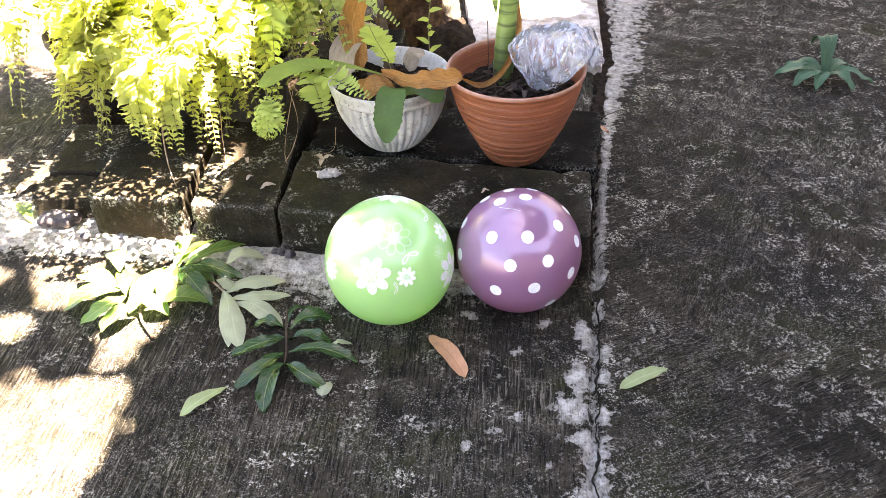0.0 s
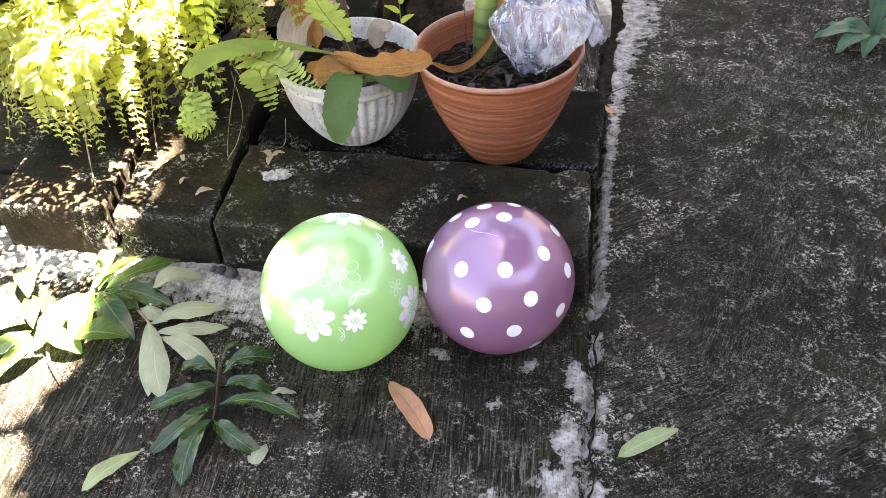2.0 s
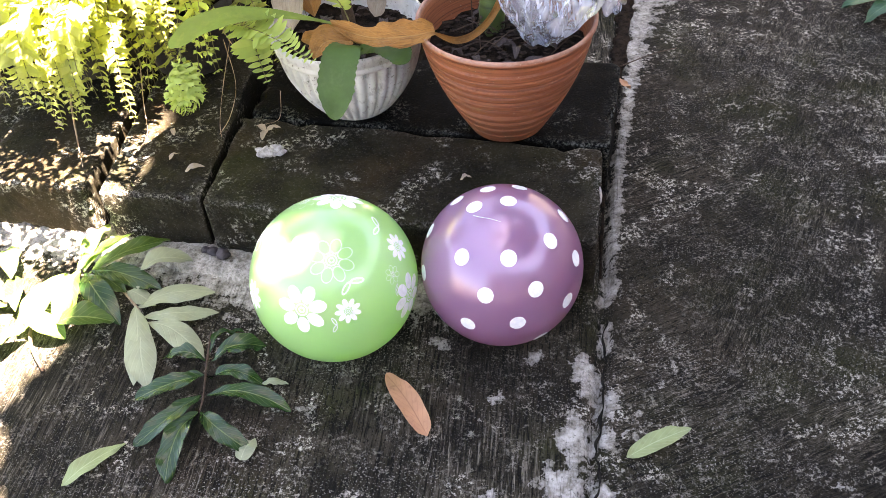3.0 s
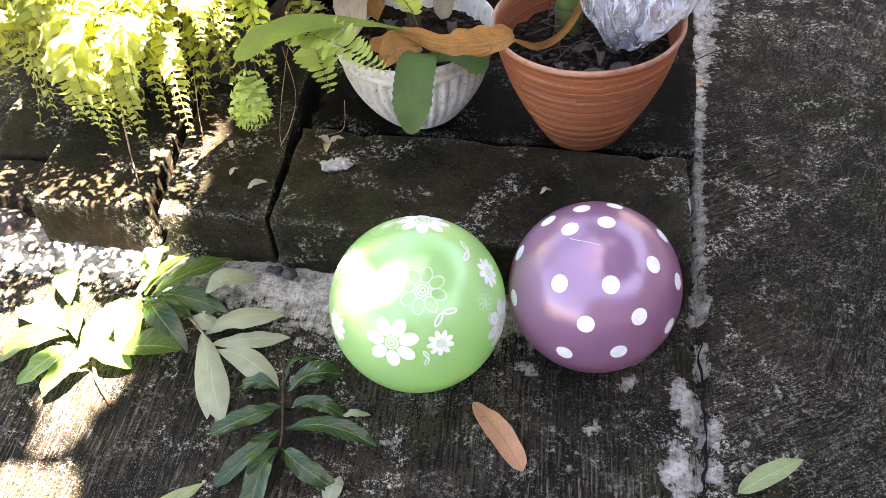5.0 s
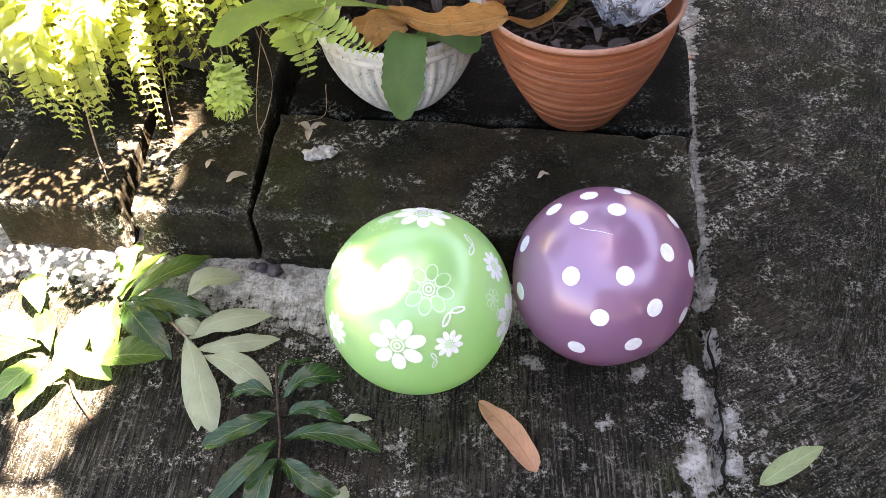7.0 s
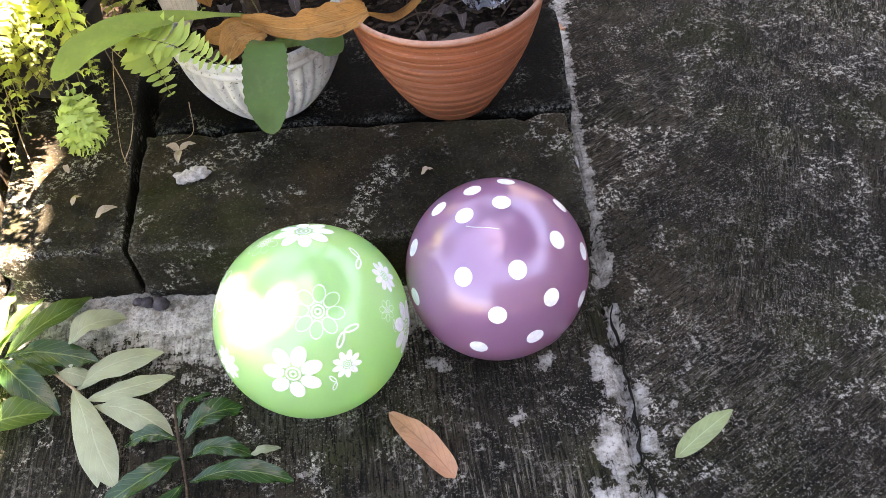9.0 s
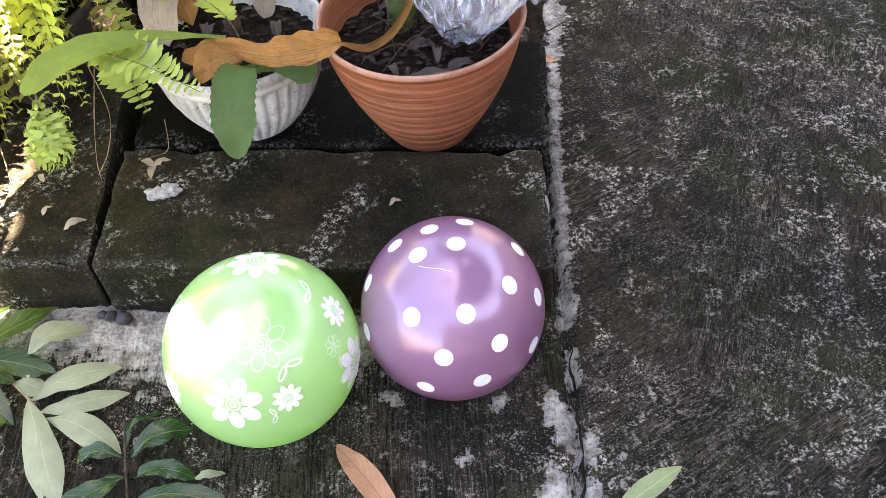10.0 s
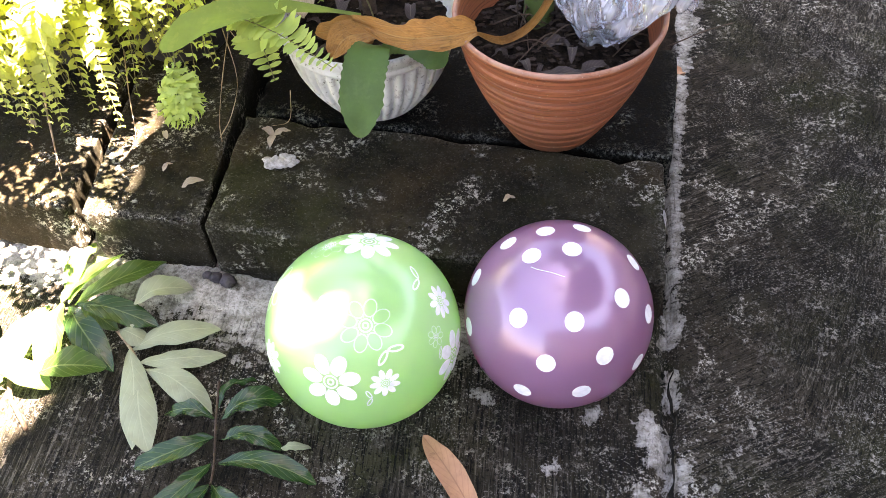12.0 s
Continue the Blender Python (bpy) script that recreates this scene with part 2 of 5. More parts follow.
M_twig = mottled("brown_twig", (0.035, 0.022, 0.014), (0.10, 0.065, 0.04), 90, 0.8, 0.5)
M_root = mottled("pale_root", (0.20, 0.13, 0.08), (0.46, 0.34, 0.22), 90, 0.8, 0.4)
M_greentwig = mottled("green_twig", (0.10, 0.11, 0.04), (0.24, 0.22, 0.10), 90, 0.7, 0.3)

M_leaf_dark = leaf_mat("dark_glossy_leaf", (0.015, 0.047, 0.012), (0.11, 0.16, 0.05), 0.22, glow=0.12)
M_leaf_green = leaf_mat("fresh_green_leaf", (0.10, 0.20, 0.035), (0.30, 0.40, 0.12), 0.38, 0.25, (0.30, 0.28, 0.05), 0.3)
M_leaf_mid = leaf_mat("deep_green_leaf", (0.050, 0.105, 0.018), (0.20, 0.27, 0.08), 0.32, 0.15, (0.16, 0.17, 0.03), 0.22)
M_leaf_pale = leaf_mat("pale_leaf_underside", (0.27, 0.31, 0.19), (0.38, 0.41, 0.26), 0.6, glow=0.2, vary=0.12)
M_leaf_fallen = leaf_mat("fallen_pale_leaf", (0.22, 0.28, 0.12), (0.36, 0.42, 0.22), 0.55, 0.25, glow=0.1, vary=0.05)
M_leaf_brown = leaf_mat("dry_tan_leaf", (0.44, 0.235, 0.125), (0.30, 0.15, 0.08), 0.7, 0.45, (0.18, 0.09, 0.05), 0.1, 0.05)
M_leaf_orange = leaf_mat("withered_orange_leaf", (0.43, 0.205, 0.050), (0.52, 0.29, 0.10), 0.6, 0.5, (0.15, 0.06, 0.02), 0.15, 0.05, True, 0.8)
M_leaf_tan = leaf_mat("pale_tan_leaf", (0.40, 0.33, 0.24), (0.46, 0.40, 0.30), 0.8, 0.3, (0.2, 0.14, 0.09), 0.1, 0.05, True, 0.5)
M_leaf_litter = leaf_mat("leaf_litter", (0.050, 0.037, 0.030), (0.14, 0.11, 0.085), 0.8, 0.5, (0.03, 0.02, 0.015), 0.05, 0.3)
M_leaf_broad = leaf_mat("smooth_cactus_leaf", (0.135, 0.205, 0.022), (0.22, 0.34, 0.07), 0.58, 0.35, (0.22, 0.26, 0.04), 0.2, 0.1, False)
M_leaf_serr = leaf_mat("dark_toothed_leaf", (0.046, 0.100, 0.016), (0.10, 0.17, 0.04), 0.60, 0.15, (0.12, 0.17, 0.05), 0.15, 0.1, False)
M_fern = leaf_mat("fern_green", (0.37, 0.43, 0.11), (0.30, 0.42, 0.10), 0.5, 0.2, (0.42, 0.42, 0.08), 0.5, 0.35, False)
M_fern_cool = leaf_mat("young_fern_green", (0.33, 0.44, 0.10), (0.30, 0.42, 0.10), 0.5, 0.1, (0.25, 0.38, 0.10), 0.35, 0.2, False)
M_canopy = leaf_mat("tree_leaf", (0.045, 0.08, 0.018), (0.12, 0.18, 0.06), 0.4, glow=0.15, vary=0.4)
M_weed = leaf_mat("weed_leaf", (0.035, 0.10, 0.045), (0.09, 0.17, 0.07), 0.5, glow=0.12)
M_flower = mottled("red_petal", (0.45, 0.03, 0.05), (0.75, 0.12, 0.16), 60, 0.5, 0.2)

M_purple = balloon_mat("purple_pearl_rubber", (0.40, 0.235, 0.37), (0.36, 0.205, 0.33), 0.22, 0.30, 0.85, 0.30, (0.72, 0.20, 0.38))
M_lime = balloon_mat("lime_pearl_rubber", (0.46, 0.75, 0.37), (0.43, 0.72, 0.34), 0.12, 0.28, 0.8, 0.40, (0.52, 0.84, 0.33))
M_white_print = print_mat("white_print", (0.86, 0.85, 0.86))
M_pale_print = print_mat("pale_green_print", (0.72, 0.88, 0.66))


def terracotta():
    k = Mat("terracotta_plastic", 0.5, spec=0.4)
    col = k.mix(k.ramp(k.noise(10, 4, 0.6, k.pos(1, 1, 9, local=True)), 0.3, 0.7), (0.235, 0.070, 0.029), (0.33, 0.105, 0.046))
    lines = k.noise(1.0, 3, 0.7, k.pos(0.6, 0.6, 300, local=True))
    col = k.mix(k.math("MULTIPLY", k.ramp(lines, 0.50, 0.40), 0.8), col, (0.11, 0.030, 0.013))
    col = k.mix(k.math("MULTIPLY", k.ramp(lines, 0.58, 0.7), 0.4), col, (0.52, 0.21, 0.11))
    sep = k.n("SeparateXYZ")
    k.l(k.n("TexCoord").outputs["Object"], sep.inputs[0])
    splash = k.math("MULTIPLY", k.ramp(sep.outputs[2], 0.075, 0.0), k.ramp(k.noise(60, 5, 0.7), 0.4, 0.65))
    col = k.mix(k.math("MULTIPLY", splash, 0.6), col, (0.10, 0.06, 0.03))
    rim = k.math("MULTIPLY", k.ramp(sep.outputs[2], 0.1665, 0.172), k.ramp(k.noise(40, 4, 0.7), 0.2, 0.6))
    col = k.mix(k.math("MULTIPLY", rim, 0.6), col, (0.50, 0.30, 0.22))
    dust = k.ramp(k.noise(380, 2, 0.5, k.pos(local=True)), 0.68, 0.74)
    col = k.mix(k.math("MULTIPLY", dust, 0.6), col, (0.5, 0.4, 0.33))
    k.color(col)
    return k.bump(k.noise(500, 2, 0.5, k.pos(local=True)), 0.1, 0.0006).m


def white_pot_mat():
    k = Mat("stained_white_plastic", 0.55, spec=0.4)
    col = k.mix(k.ramp(k.noise(14, 5, 0.65, k.pos(local=True)), 0.3, 0.7), (0.42, 0.42, 0.39), (0.66, 0.66, 0.63))
    dirt = k.ramp(k.noise(75, 5, 0.75, k.pos(1, 1, 0.6, local=True)), 0.50, 0.68)
    col = k.mix(k.math("MULTIPLY", dirt, 0.55), col, (0.17, 0.15, 0.12))
    spots = k.ramp(k.noise(190, 2, 0.5, k.pos(local=True)), 0.66, 0.72)
    col = k.mix(k.math("MULTIPLY", spots, 0.7), col, (0.06, 0.05, 0.04))
    k.color(col)
    return k.bump(dirt, 0.2, 0.001).m


def bag_mat():
    """Thin clear film: mostly seen through, milky along its folds, with streaked gloss and painted highlights."""
    k = Mat("clear_plastic_film", 0.12)
    out = k.t.nodes["Material Output"]
    clear, gloss = k.n("BsdfTransparent", Color=(0.95, 0.96, 0.98, 1)), k.n("BsdfGlossy", Roughness=0.16)
    milk, thin = k.n("BsdfDiffuse", Color=(0.74, 0.81, 0.94, 1)), k.n("BsdfTranslucent", Color=(0.86, 0.88, 0.94, 1))
    ridge = k.noise(24, 3, 0.55, k.pos(1.6, 1.6, 0.35, 25, local=True), 0.6)
    fine = k.noise(90, 2, 0.5, k.pos(1.5, 1.5, 0.22, 25, local=True), 0.5)
    bp = k.n("Bump", Strength=0.35, Distance=0.004)
    k.l(k.math("ADD", ridge, k.math("MULTIPLY", fine, 0.4)), bp.inputs["Height"])
    for nd in (gloss, milk, thin):
        k.l(bp.outputs[0], nd.inputs["Normal"])
    body, one, two = k.n("MixShader", Fac=0.45), k.n("MixShader"), k.n("MixShader")
    k.l(milk.outputs[0], body.inputs[1]), k.l(thin.outputs[0], body.inputs[2])
    # milky folds; the whitish streaks also paint bright highlights into the film
    streak = k.math("MAXIMUM", k.ramp(ridge, 0.50, 0.64, 0.17, 0.60), k.ramp(fine, 0.57, 0.64, 0.0, 0.8))
    k.l(streak, one.inputs[0])
    k.l(clear.outputs[0], one.inputs[1]), k.l(body.outputs[0], one.inputs[2])
    fres = k.n("Fresnel", IOR=1.5)
    k.l(bp.outputs[0], fres.inputs["Normal"])
    k.l(k.math("MULTIPLY", fres.outputs[0], 1.0), two.inputs[0])
    k.l(one.outputs[0], two.inputs[1]), k.l(gloss.outputs[0], two.inputs[2])
    k.l(two.outputs[0], out.inputs["Surface"])
    return k.m


def stem_mat():
    k = Mat("green_cane", 0.45)
    col = k.mix(k.ramp(k.noise(20, 4, 0.6), 0.3, 0.7), (0.13, 0.22, 0.04), (0.25, 0.36, 0.09))
    col = k.mix(k.math("MULTIPLY", k.ramp(k.noise(60, 4, 0.7), 0.56, 0.68), 0.5), col, (0.10, 0.12, 0.03))
    bands = k.noise(1.0, 3, 0.6, k.pos(6, 6, 85))
    col = k.mix(k.math("MULTIPLY", k.ramp(bands, 0.50, 0.36), 0.75), col, (0.035, 0.045, 0.012))
    sep = k.n("SeparateXYZ")
    k.l(k.n("NewGeometry").outputs["Position"], sep.inputs[0])
    col = k.mix(k.math("MULTIPLY", k.ramp(sep.outputs[2], 0.34, 0.25), 0.75), col, (0.03, 0.045, 0.012))
    k.color(col)
    return k.bump(k.noise(90, 3, 0.6), 0.3, 0.001).m


M_terra, M_whitepot, M_bag, M_stem = terracotta(), white_pot_mat(), bag_mat(), stem_mat()
M_blackpot = mottled("dusty_black_plastic", (0.012, 0.012, 0.012), (0.05, 0.045, 0.04), 25, 0.6, 0.3)


# ---------------- geometry helpers ----------------
def part(name, bm, material, parent=None, label="", smooth=True):
    """One mesh object from a bmesh, under its thing or part."""
    me = bpy.data.meshes.new(name)
    bm.to_mesh(me)
    bm.free()
    me.materials.append(material)
    if smooth:
        me.shade_smooth()
    ob = new(name, me)
    if parent is not None:
        ob.parent = parent
    if label:
        ob["label"] = label
    return ob


def thing(name, label, category, at=(0, 0, 0), group="", kind=""):
    ob = new(name)
    ob.empty_display_size = 0.02
    ob.location = at
    return tagged(ob, label, category, group, kind)


def spline(pts, n):
    """Smooth points through control points."""
    pts = [Vector(p) for p in pts]
    ext = [pts[0] * 2 - pts[1], *pts, pts[-1] * 2 - pts[-2]]
    out = []
    for i in range(n):
        s = i / (n - 1) * (len(pts) - 1)
        j = min(int(s), len(pts) - 2)
        t = s - j
        a, b, c, d = ext[j:j + 4]
        out.append(0.5 * (2 * b + (c - a) * t + (2 * a - 5 * b + 4 * c - d) * t * t + (3 * b - a - 3 * c + d) * t ** 3))
    return out


def tube(bm, pts, r0, r1, n=10, sides=7, rough=0.0):
    path = spline(pts, n)
    rings = []
    for i, p in enumerate(path):
        d = (path[min(i + 1, n - 1)] - path[max(i - 1, 0)]).normalized()
        a = d.orthogonal().normalized() if i == 0 else (a - d * a.dot(d)).normalized()
        b = d.cross(a)
        r = r0 + (r1 - r0) * i / (n - 1)
        ring = []
        for k in range(sides):
            w = 2 * math.pi * k / sides
            q = p + (a * math.cos(w) + b * math.sin(w)) * r
            if rough:
                q += (q - p).normalized() * rough * noise.noise(q * 35)
            ring.append(bm.verts.new(q))
        rings.append(ring)
    for u, v in zip(rings, rings[1:]):
        for k in range(sides):
            bm.faces.new((u[k], u[(k + 1) % sides], v[(k + 1) % sides], v[k]))
    bm.faces.new(rings[0][::-1])
    bm.faces.new(rings[-1])


def lance(u):
    return math.sin(math.pi * min(1, u ** 0.85)) ** 0.75 * (1 - 0.25 * u)


def elliptic(u):
    return max(0.0, math.sin(math.pi * min(1.0, u) ** 1.08)) ** 0.80


def oblong(u):
    return max(0.0, math.sin(math.pi * min(1.0, u) ** 1.15)) ** 0.62


def oval(u):
    return math.sin(math.pi * u ** 0.7) ** 0.6


def strap(u):
    return min(1, 6 * u + 0.25) * min(1, (5.0 * (1 - u)) ** 0.5)


def blade(bm, pts, width, profile=lance, fold=0.25, up=(0, 0, 1), n=12, across=5, wave=0.0, teeth=0.0, seed=0.0):
    """A leaf along control points: width profile, fold along the midrib, waved or toothed edges."""
    path, up, uvl = spline(pts, n), Vector(up), bm.loops.layers.uv.verify()
    rows = []
    for i, p in enumerate(path):
        u = i / (n - 1)
        d = (path[min(i + 1, n - 1)] - path[max(i - 1, 0)]).normalized()
        side = d.cross(up)
        side = side.normalized() if side.length > 1e-4 else d.orthogonal().normalized()
        nor = side.cross(d)
        w = max(0.0006, 0.5 * width * profile(u))
        if teeth:
            w *= 1 - teeth * (0.5 + 0.5 * math.cos(u * 2 * math.pi * 17))
        row = []
        for k in range(across):
            s = 2 * k / (across - 1) - 1
            q = p + side * (w * s) + nor * (fold * w * abs(s))
            q += nor * (wave * abs(s) * noise.noise(Vector((u * 5 + seed, s * 2, seed))))
            row.append((bm.verts.new(q), (u, 0.5 + 0.5 * s)))
        rows.append(row)
    for a, b in zip(rows, rows[1:]):
        for k in range(across - 1):
            quad = (a[k], a[k + 1], b[k + 1], b[k])
            face = bm.faces.new([q[0] for q in quad])
            for loop, q in zip(face.loops, quad):
                loop[uvl].uv = q[1]


def rounded_block(corners, z0, z1, r=0.004, wear=0.002, seed=0.0, cuts=26):
    """A worn block with chipped arrises: top corners front-left, front-right, back-right, back-left."""
    bm = bmesh.new()
    bmesh.ops.create_cube(bm, size=2.0)
    bmesh.ops.subdivide_edges(bm, edges=bm.edges[:], cuts=cuts, use_grid_fill=True)
    worn = bm.verts.layers.float.new("edge")
    c = [Vector(p) for p in corners]
    lx, ly, lz = (c[1] - c[0]).length / 2, (c[3] - c[0]).length / 2, (z1 - z0) / 2
    e = Vector((seed, seed * 1.7, 0))
    for v in bm.verts:
        p = Vector([math.copysign(1 - (1 - min(1.0, abs(a))) ** 1.7, a) * l for a, l in zip(v.co, (lx, ly, lz))])
        near = sorted((lx - abs(p.x), ly - abs(p.y), lz - abs(p.z)))[1]
        q = Vector((max(-lx + r, min(lx - r, p.x)), max(-ly + r, min(ly - r, p.y)), max(-lz + r, min(lz - r, p.z))))
        if (p - q).length > 1e-9:
            p = q + (p - q).normalized() * r
        chip = 0.011 * max(0.0, noise.fractal(p * 34 + e, 1.0, 2.0, 3) - 0.12) * math.exp(-near / 0.007)
        p -= Vector((math.copysign(min(chip, lx), p.x), math.copysign(min(chip, ly), p.y), math.copysign(min(chip, lz), p.z)))
        u, w = (p.x / lx + 1) / 2, (p.y / ly + 1) / 2
        flat = c[0] * (1 - u) * (1 - w) + c[1] * u * (1 - w) + c[2] * u * w + c[3] * (1 - u) * w
        out = Vector((flat.x, flat.y, z0 + lz + p.z))
        shift = Vector((noise.noise(out * 16 + e), noise.noise(out * 16 + e + Vector((9, 0, 0))), noise.noise(out * 12 + e + Vector((0, 9, 0)))))
        out += shift * wear + Vector((0, 0, noise.noise(out * 85 + e) * wear * 0.35))
        out.z = max(out.z, z0)
        v[worn] = math.exp(-near / 0.005)
        v.co = out
    return bm


def ground_z(x, y):
    """The gentle unevenness of the paving."""
    return 0.0022 * noise.fractal(Vector((x, y, 0)) * 9, 1.0, 2.0, 3)


def strip(bm, pts, widths, h=0.005, z=0.0, ragged=0.3, seed=0.0, step=0.006, across=9):
    """A ragged band of cement along a line on the ground."""
    pts = [(p[0], p[1], 0) for p in pts]
    length = sum((Vector(a) - Vector(b)).length for a, b in zip(pts, pts[1:]))
    n = max(6, int(length / step))
    path, rows = spline(pts, n), []
    for i, p in enumerate(path):
        u = i / (n - 1)
        s = u * (len(widths) - 1)
        j = min(int(s), len(widths) - 2)
        w = widths[j] + (widths[j + 1] - widths[j]) * (s - j)
        d = (path[min(i + 1, n - 1)] - path[max(i - 1, 0)]).normalized()
        side = Vector((d.y, -d.x, 0))
        wl = w * (1 + ragged * noise.fractal(p * 22 + Vector((seed, 0, 0)), 1.0, 2.0, 4))
        wr = w * (1 + ragged * noise.fractal(p * 22 + Vector((seed, 5, 3)), 1.0, 2.0, 4))
        row = []
        for k in range(across):
            f = 2 * k / (across - 1) - 1
            q = p + side * (f * 0.5 * (wr if f > 0 else wl))
            top = h * (1 - abs(f) ** 6) * (1 + 0.6 * noise.noise(q * 70) + 0.5 * noise.noise(q * 170)) if 0 < k < across - 1 else -0.003
            row.append(bm.verts.new((q.x, q.y, z + top + ground_z(q.x, q.y))))
        rows.append(row)
    for a, b in zip(rows, rows[1:]):
        for k in range(across - 1):
            bm.faces.new((a[k], a[k + 1], b[k + 1], b[k]))


def lathe(bm, profile, seg=72, flute=None):
    """Turn a profile of (radius, height) round z; flute(angle, height) scales the radius."""
    rings = []
    for r, z in profile:
        ring = []
        for k in range(seg):
            a = 2 * math.pi * k / seg
            q = r * (flute(a, z) if flute else 1.0)
            ring.append(bm.verts.new((q * math.cos(a), q * math.sin(a), z)))
        rings.append(ring)
    for u, v in zip(rings, rings[1:]):
        for k in range(seg):
            bm.faces.new((u[k], u[(k + 1) % seg], v[(k + 1) % seg], v[k]))
    return rings


def rock(bm, x, y, z, rx, ry, rz, seed, sub=3, rough=0.25):
    made = bmesh.ops.create_icosphere(bm, subdivisions=sub, radius=1.0)["verts"]
    for v in made:
        d = v.co.copy()
        s = 1 + rough * noise.fractal(d * 1.3 + Vector((seed, 0, 0)), 1.0, 2.0, 3)
        v.co = (x + d.x * s * rx, y + d.y * s * ry, z + d.z * s * rz)


# ---------------- ground ----------------
JOINT = [(0.19, 0.55), (0.211, 0.738), (0.237, 0.915), (0.262, 1.06), (0.277, 1.15), (0.305, 1.30), (0.340, 1.515), (0.384, 1.793), (0.450, 2.147), (0.50, 2.45)]


def joint_x(y):
    for (x0, y0), (x1, y1) in zip(JOINT, JOINT[1:]):
        if y <= y1:
            return x0 + (x1 - x0) * (y - y0) / (y1 - y0)
    return JOINT[-1][0] + 0.15 * (y - JOINT[-1][1])


def graded(lo, hi, step):
    """Evenly spaced in the middle, then wider and wider out to the horizon."""
    mid = list(np.arange(lo, hi, step))
    out, d = [], step
    while d < 900:
        d *= 1.55
        out.append(d)
    return [mid[0] - v for v in reversed(out)] + mid + [mid[-1] + v for v in out]


# where the cement shows bare: centre, half-widths, turn
BARE = [(0.272, 1.100, 0.010, 0.034, -10), (0.243, 1.040, 0.022, 0.034, 10), (0.263, 1.000, 0.017, 0.028, 20), (0.222, 0.950, 0.021, 0.038, -5), (0.252, 0.950, 0.015, 0.024, 30),
        (0.203, 0.890, 0.028, 0.034, 20), (0.222, 0.820, 0.026, 0.052, 5), (0.245, 0.880, 0.013, 0.026, 15), (0.213, 0.745, 0.026, 0.034, 0),
        (0.317, 1.017, 0.026, 0.010, 30), (0.299, 0.985, 0.009, 0.008, 0), (0.285, 0.955, 0.018, 0.007, 120), (0.123, 0.876, 0.026, 0.013, 10), (0.086, 0.852, 0.022, 0.011, 0),
        (0.049, 0.828, 0.012, 0.019, 30), (-0.013, 0.861, 0.019, 0.016, 0), (-0.097, 0.996, 0.026, 0.012, -10), (0.497, 0.884, 0.020, 0.009, -10), (0.181, 1.070, 0.024, 0.016, 40),
        (0.059, 1.100, 0.030, 0.014, -30), (0.130, 1.010, 0.015, 0.019, 0), (-0.04, 0.93, 0.009, 0.007, 0), (0.02, 0.98, 0.009, 0.007, 20), (-0.10, 0.79, 0.014, 0.007, 0), (0.16, 0.79, 0.016, 0.010, 60)]


FILLET = [(-1.15, 1.40), (-0.82, 1.372), (-0.60, 1.345), (-0.42, 1.305), (-0.30, 1.270), (-0.18, 1.238), (-0.06, 1.212), (0.06, 1.195)]


def bareness(x, y):
    best = -1.0
    for (x0, y0), (x1, y1) in zip(FILLET, FILLET[1:]):
        if x0 <= x < x1 or (x1 == 0.06 and 0.06 <= x < 0.2):
            off = y0 + (y1 - y0) * (x - x0) / (x1 - x0) - y
            low = 0.060 + 0.030 * math.exp(-((x + 0.19) / 0.07) ** 2) + 0.012 * noise.noise(Vector((x * 14, 5, 1)))
            best = max(best, 1.25 - 0.75 * max(0.0, off, -off - 0.06) / low)
    for i, (cx, cy, a, b, turn) in enumerate(BARE):
        if abs(x - cx) + abs(y - cy) < 0.16:
            c, s = math.cos(radians(turn)), math.sin(radians(turn))
            dx, dy = x - cx, y - cy
            best = max(best, (1.20 if i < 9 else 0.92) - math.hypot((dx * c + dy * s) / a, (dy * c - dx * s) / b) * 0.75)
    if y > 1.16:
        wob = noise.fractal(Vector((3.0, y * 9, 1.0)), 1.0, 2.0, 3)
        gap = noise.noise(Vector((8.0, y * 13, 2.0)))
        mid = joint_x(y) + 0.001 + 0.004 * wob + 0.060 * max(0.0, y - 1.43)
        best = max(best, 0.95 + 0.3 * gap - 0.55 * abs(x - mid) / (0.013 + 0.003 * wob + min(0.05, 0.15 * max(0.0, y - 1.68))))
    return best


def build_ground():
    bare = []
    xs, ys = graded(-1.3, 1.3, 0.0085), graded(0.5, 2.6, 0.0085)
    verts, faces = [], []
    for y in ys:
        for x in xs:
            z = 0.0
            if -1.4 < x < 1.4 and 0.3 < y < 2.7:
                p = Vector((x, y, 0))
                z = ground_z(x, y) + 0.0005 * noise.noise(p * 120)
                jx = joint_x(y) - 0.014 * min(1.0, max(0.0, (y - 1.14) / 0.15)) + (0.010 if y < 1.2 else 0.004) * noise.fractal(Vector((0, y * 28, 3)), 1.0, 2.0, 3)
                wide = 0.0075 if y > 1.12 else 0.006
                z -= 0.016 * math.exp(-((x - jx) / wide) ** 2)
            verts.append((x, y, z))
            bare.append(bareness(x, y) if -1.15 < x < 0.9 and 0.6 < y < 3.0 else -1.0)
    nx = len(xs)
    for j in range(len(ys) - 1):
        for i in range(nx - 1):
            a = j * nx + i
            faces.append((a, a + 1, a + nx + 1, a + nx))
    me = bpy.data.meshes.new("ground")
    me.from_pydata(verts, [], faces)
    me.attributes.new("bare", "FLOAT", "POINT").data.foreach_set("value", bare)
    me.materials.append(M_ground)
    me.shade_smooth()
    return tagged(new("ground", me), "dark weathered brushed concrete paving with pale lichen specks", "ground", kind="structure")


ground = build_ground()

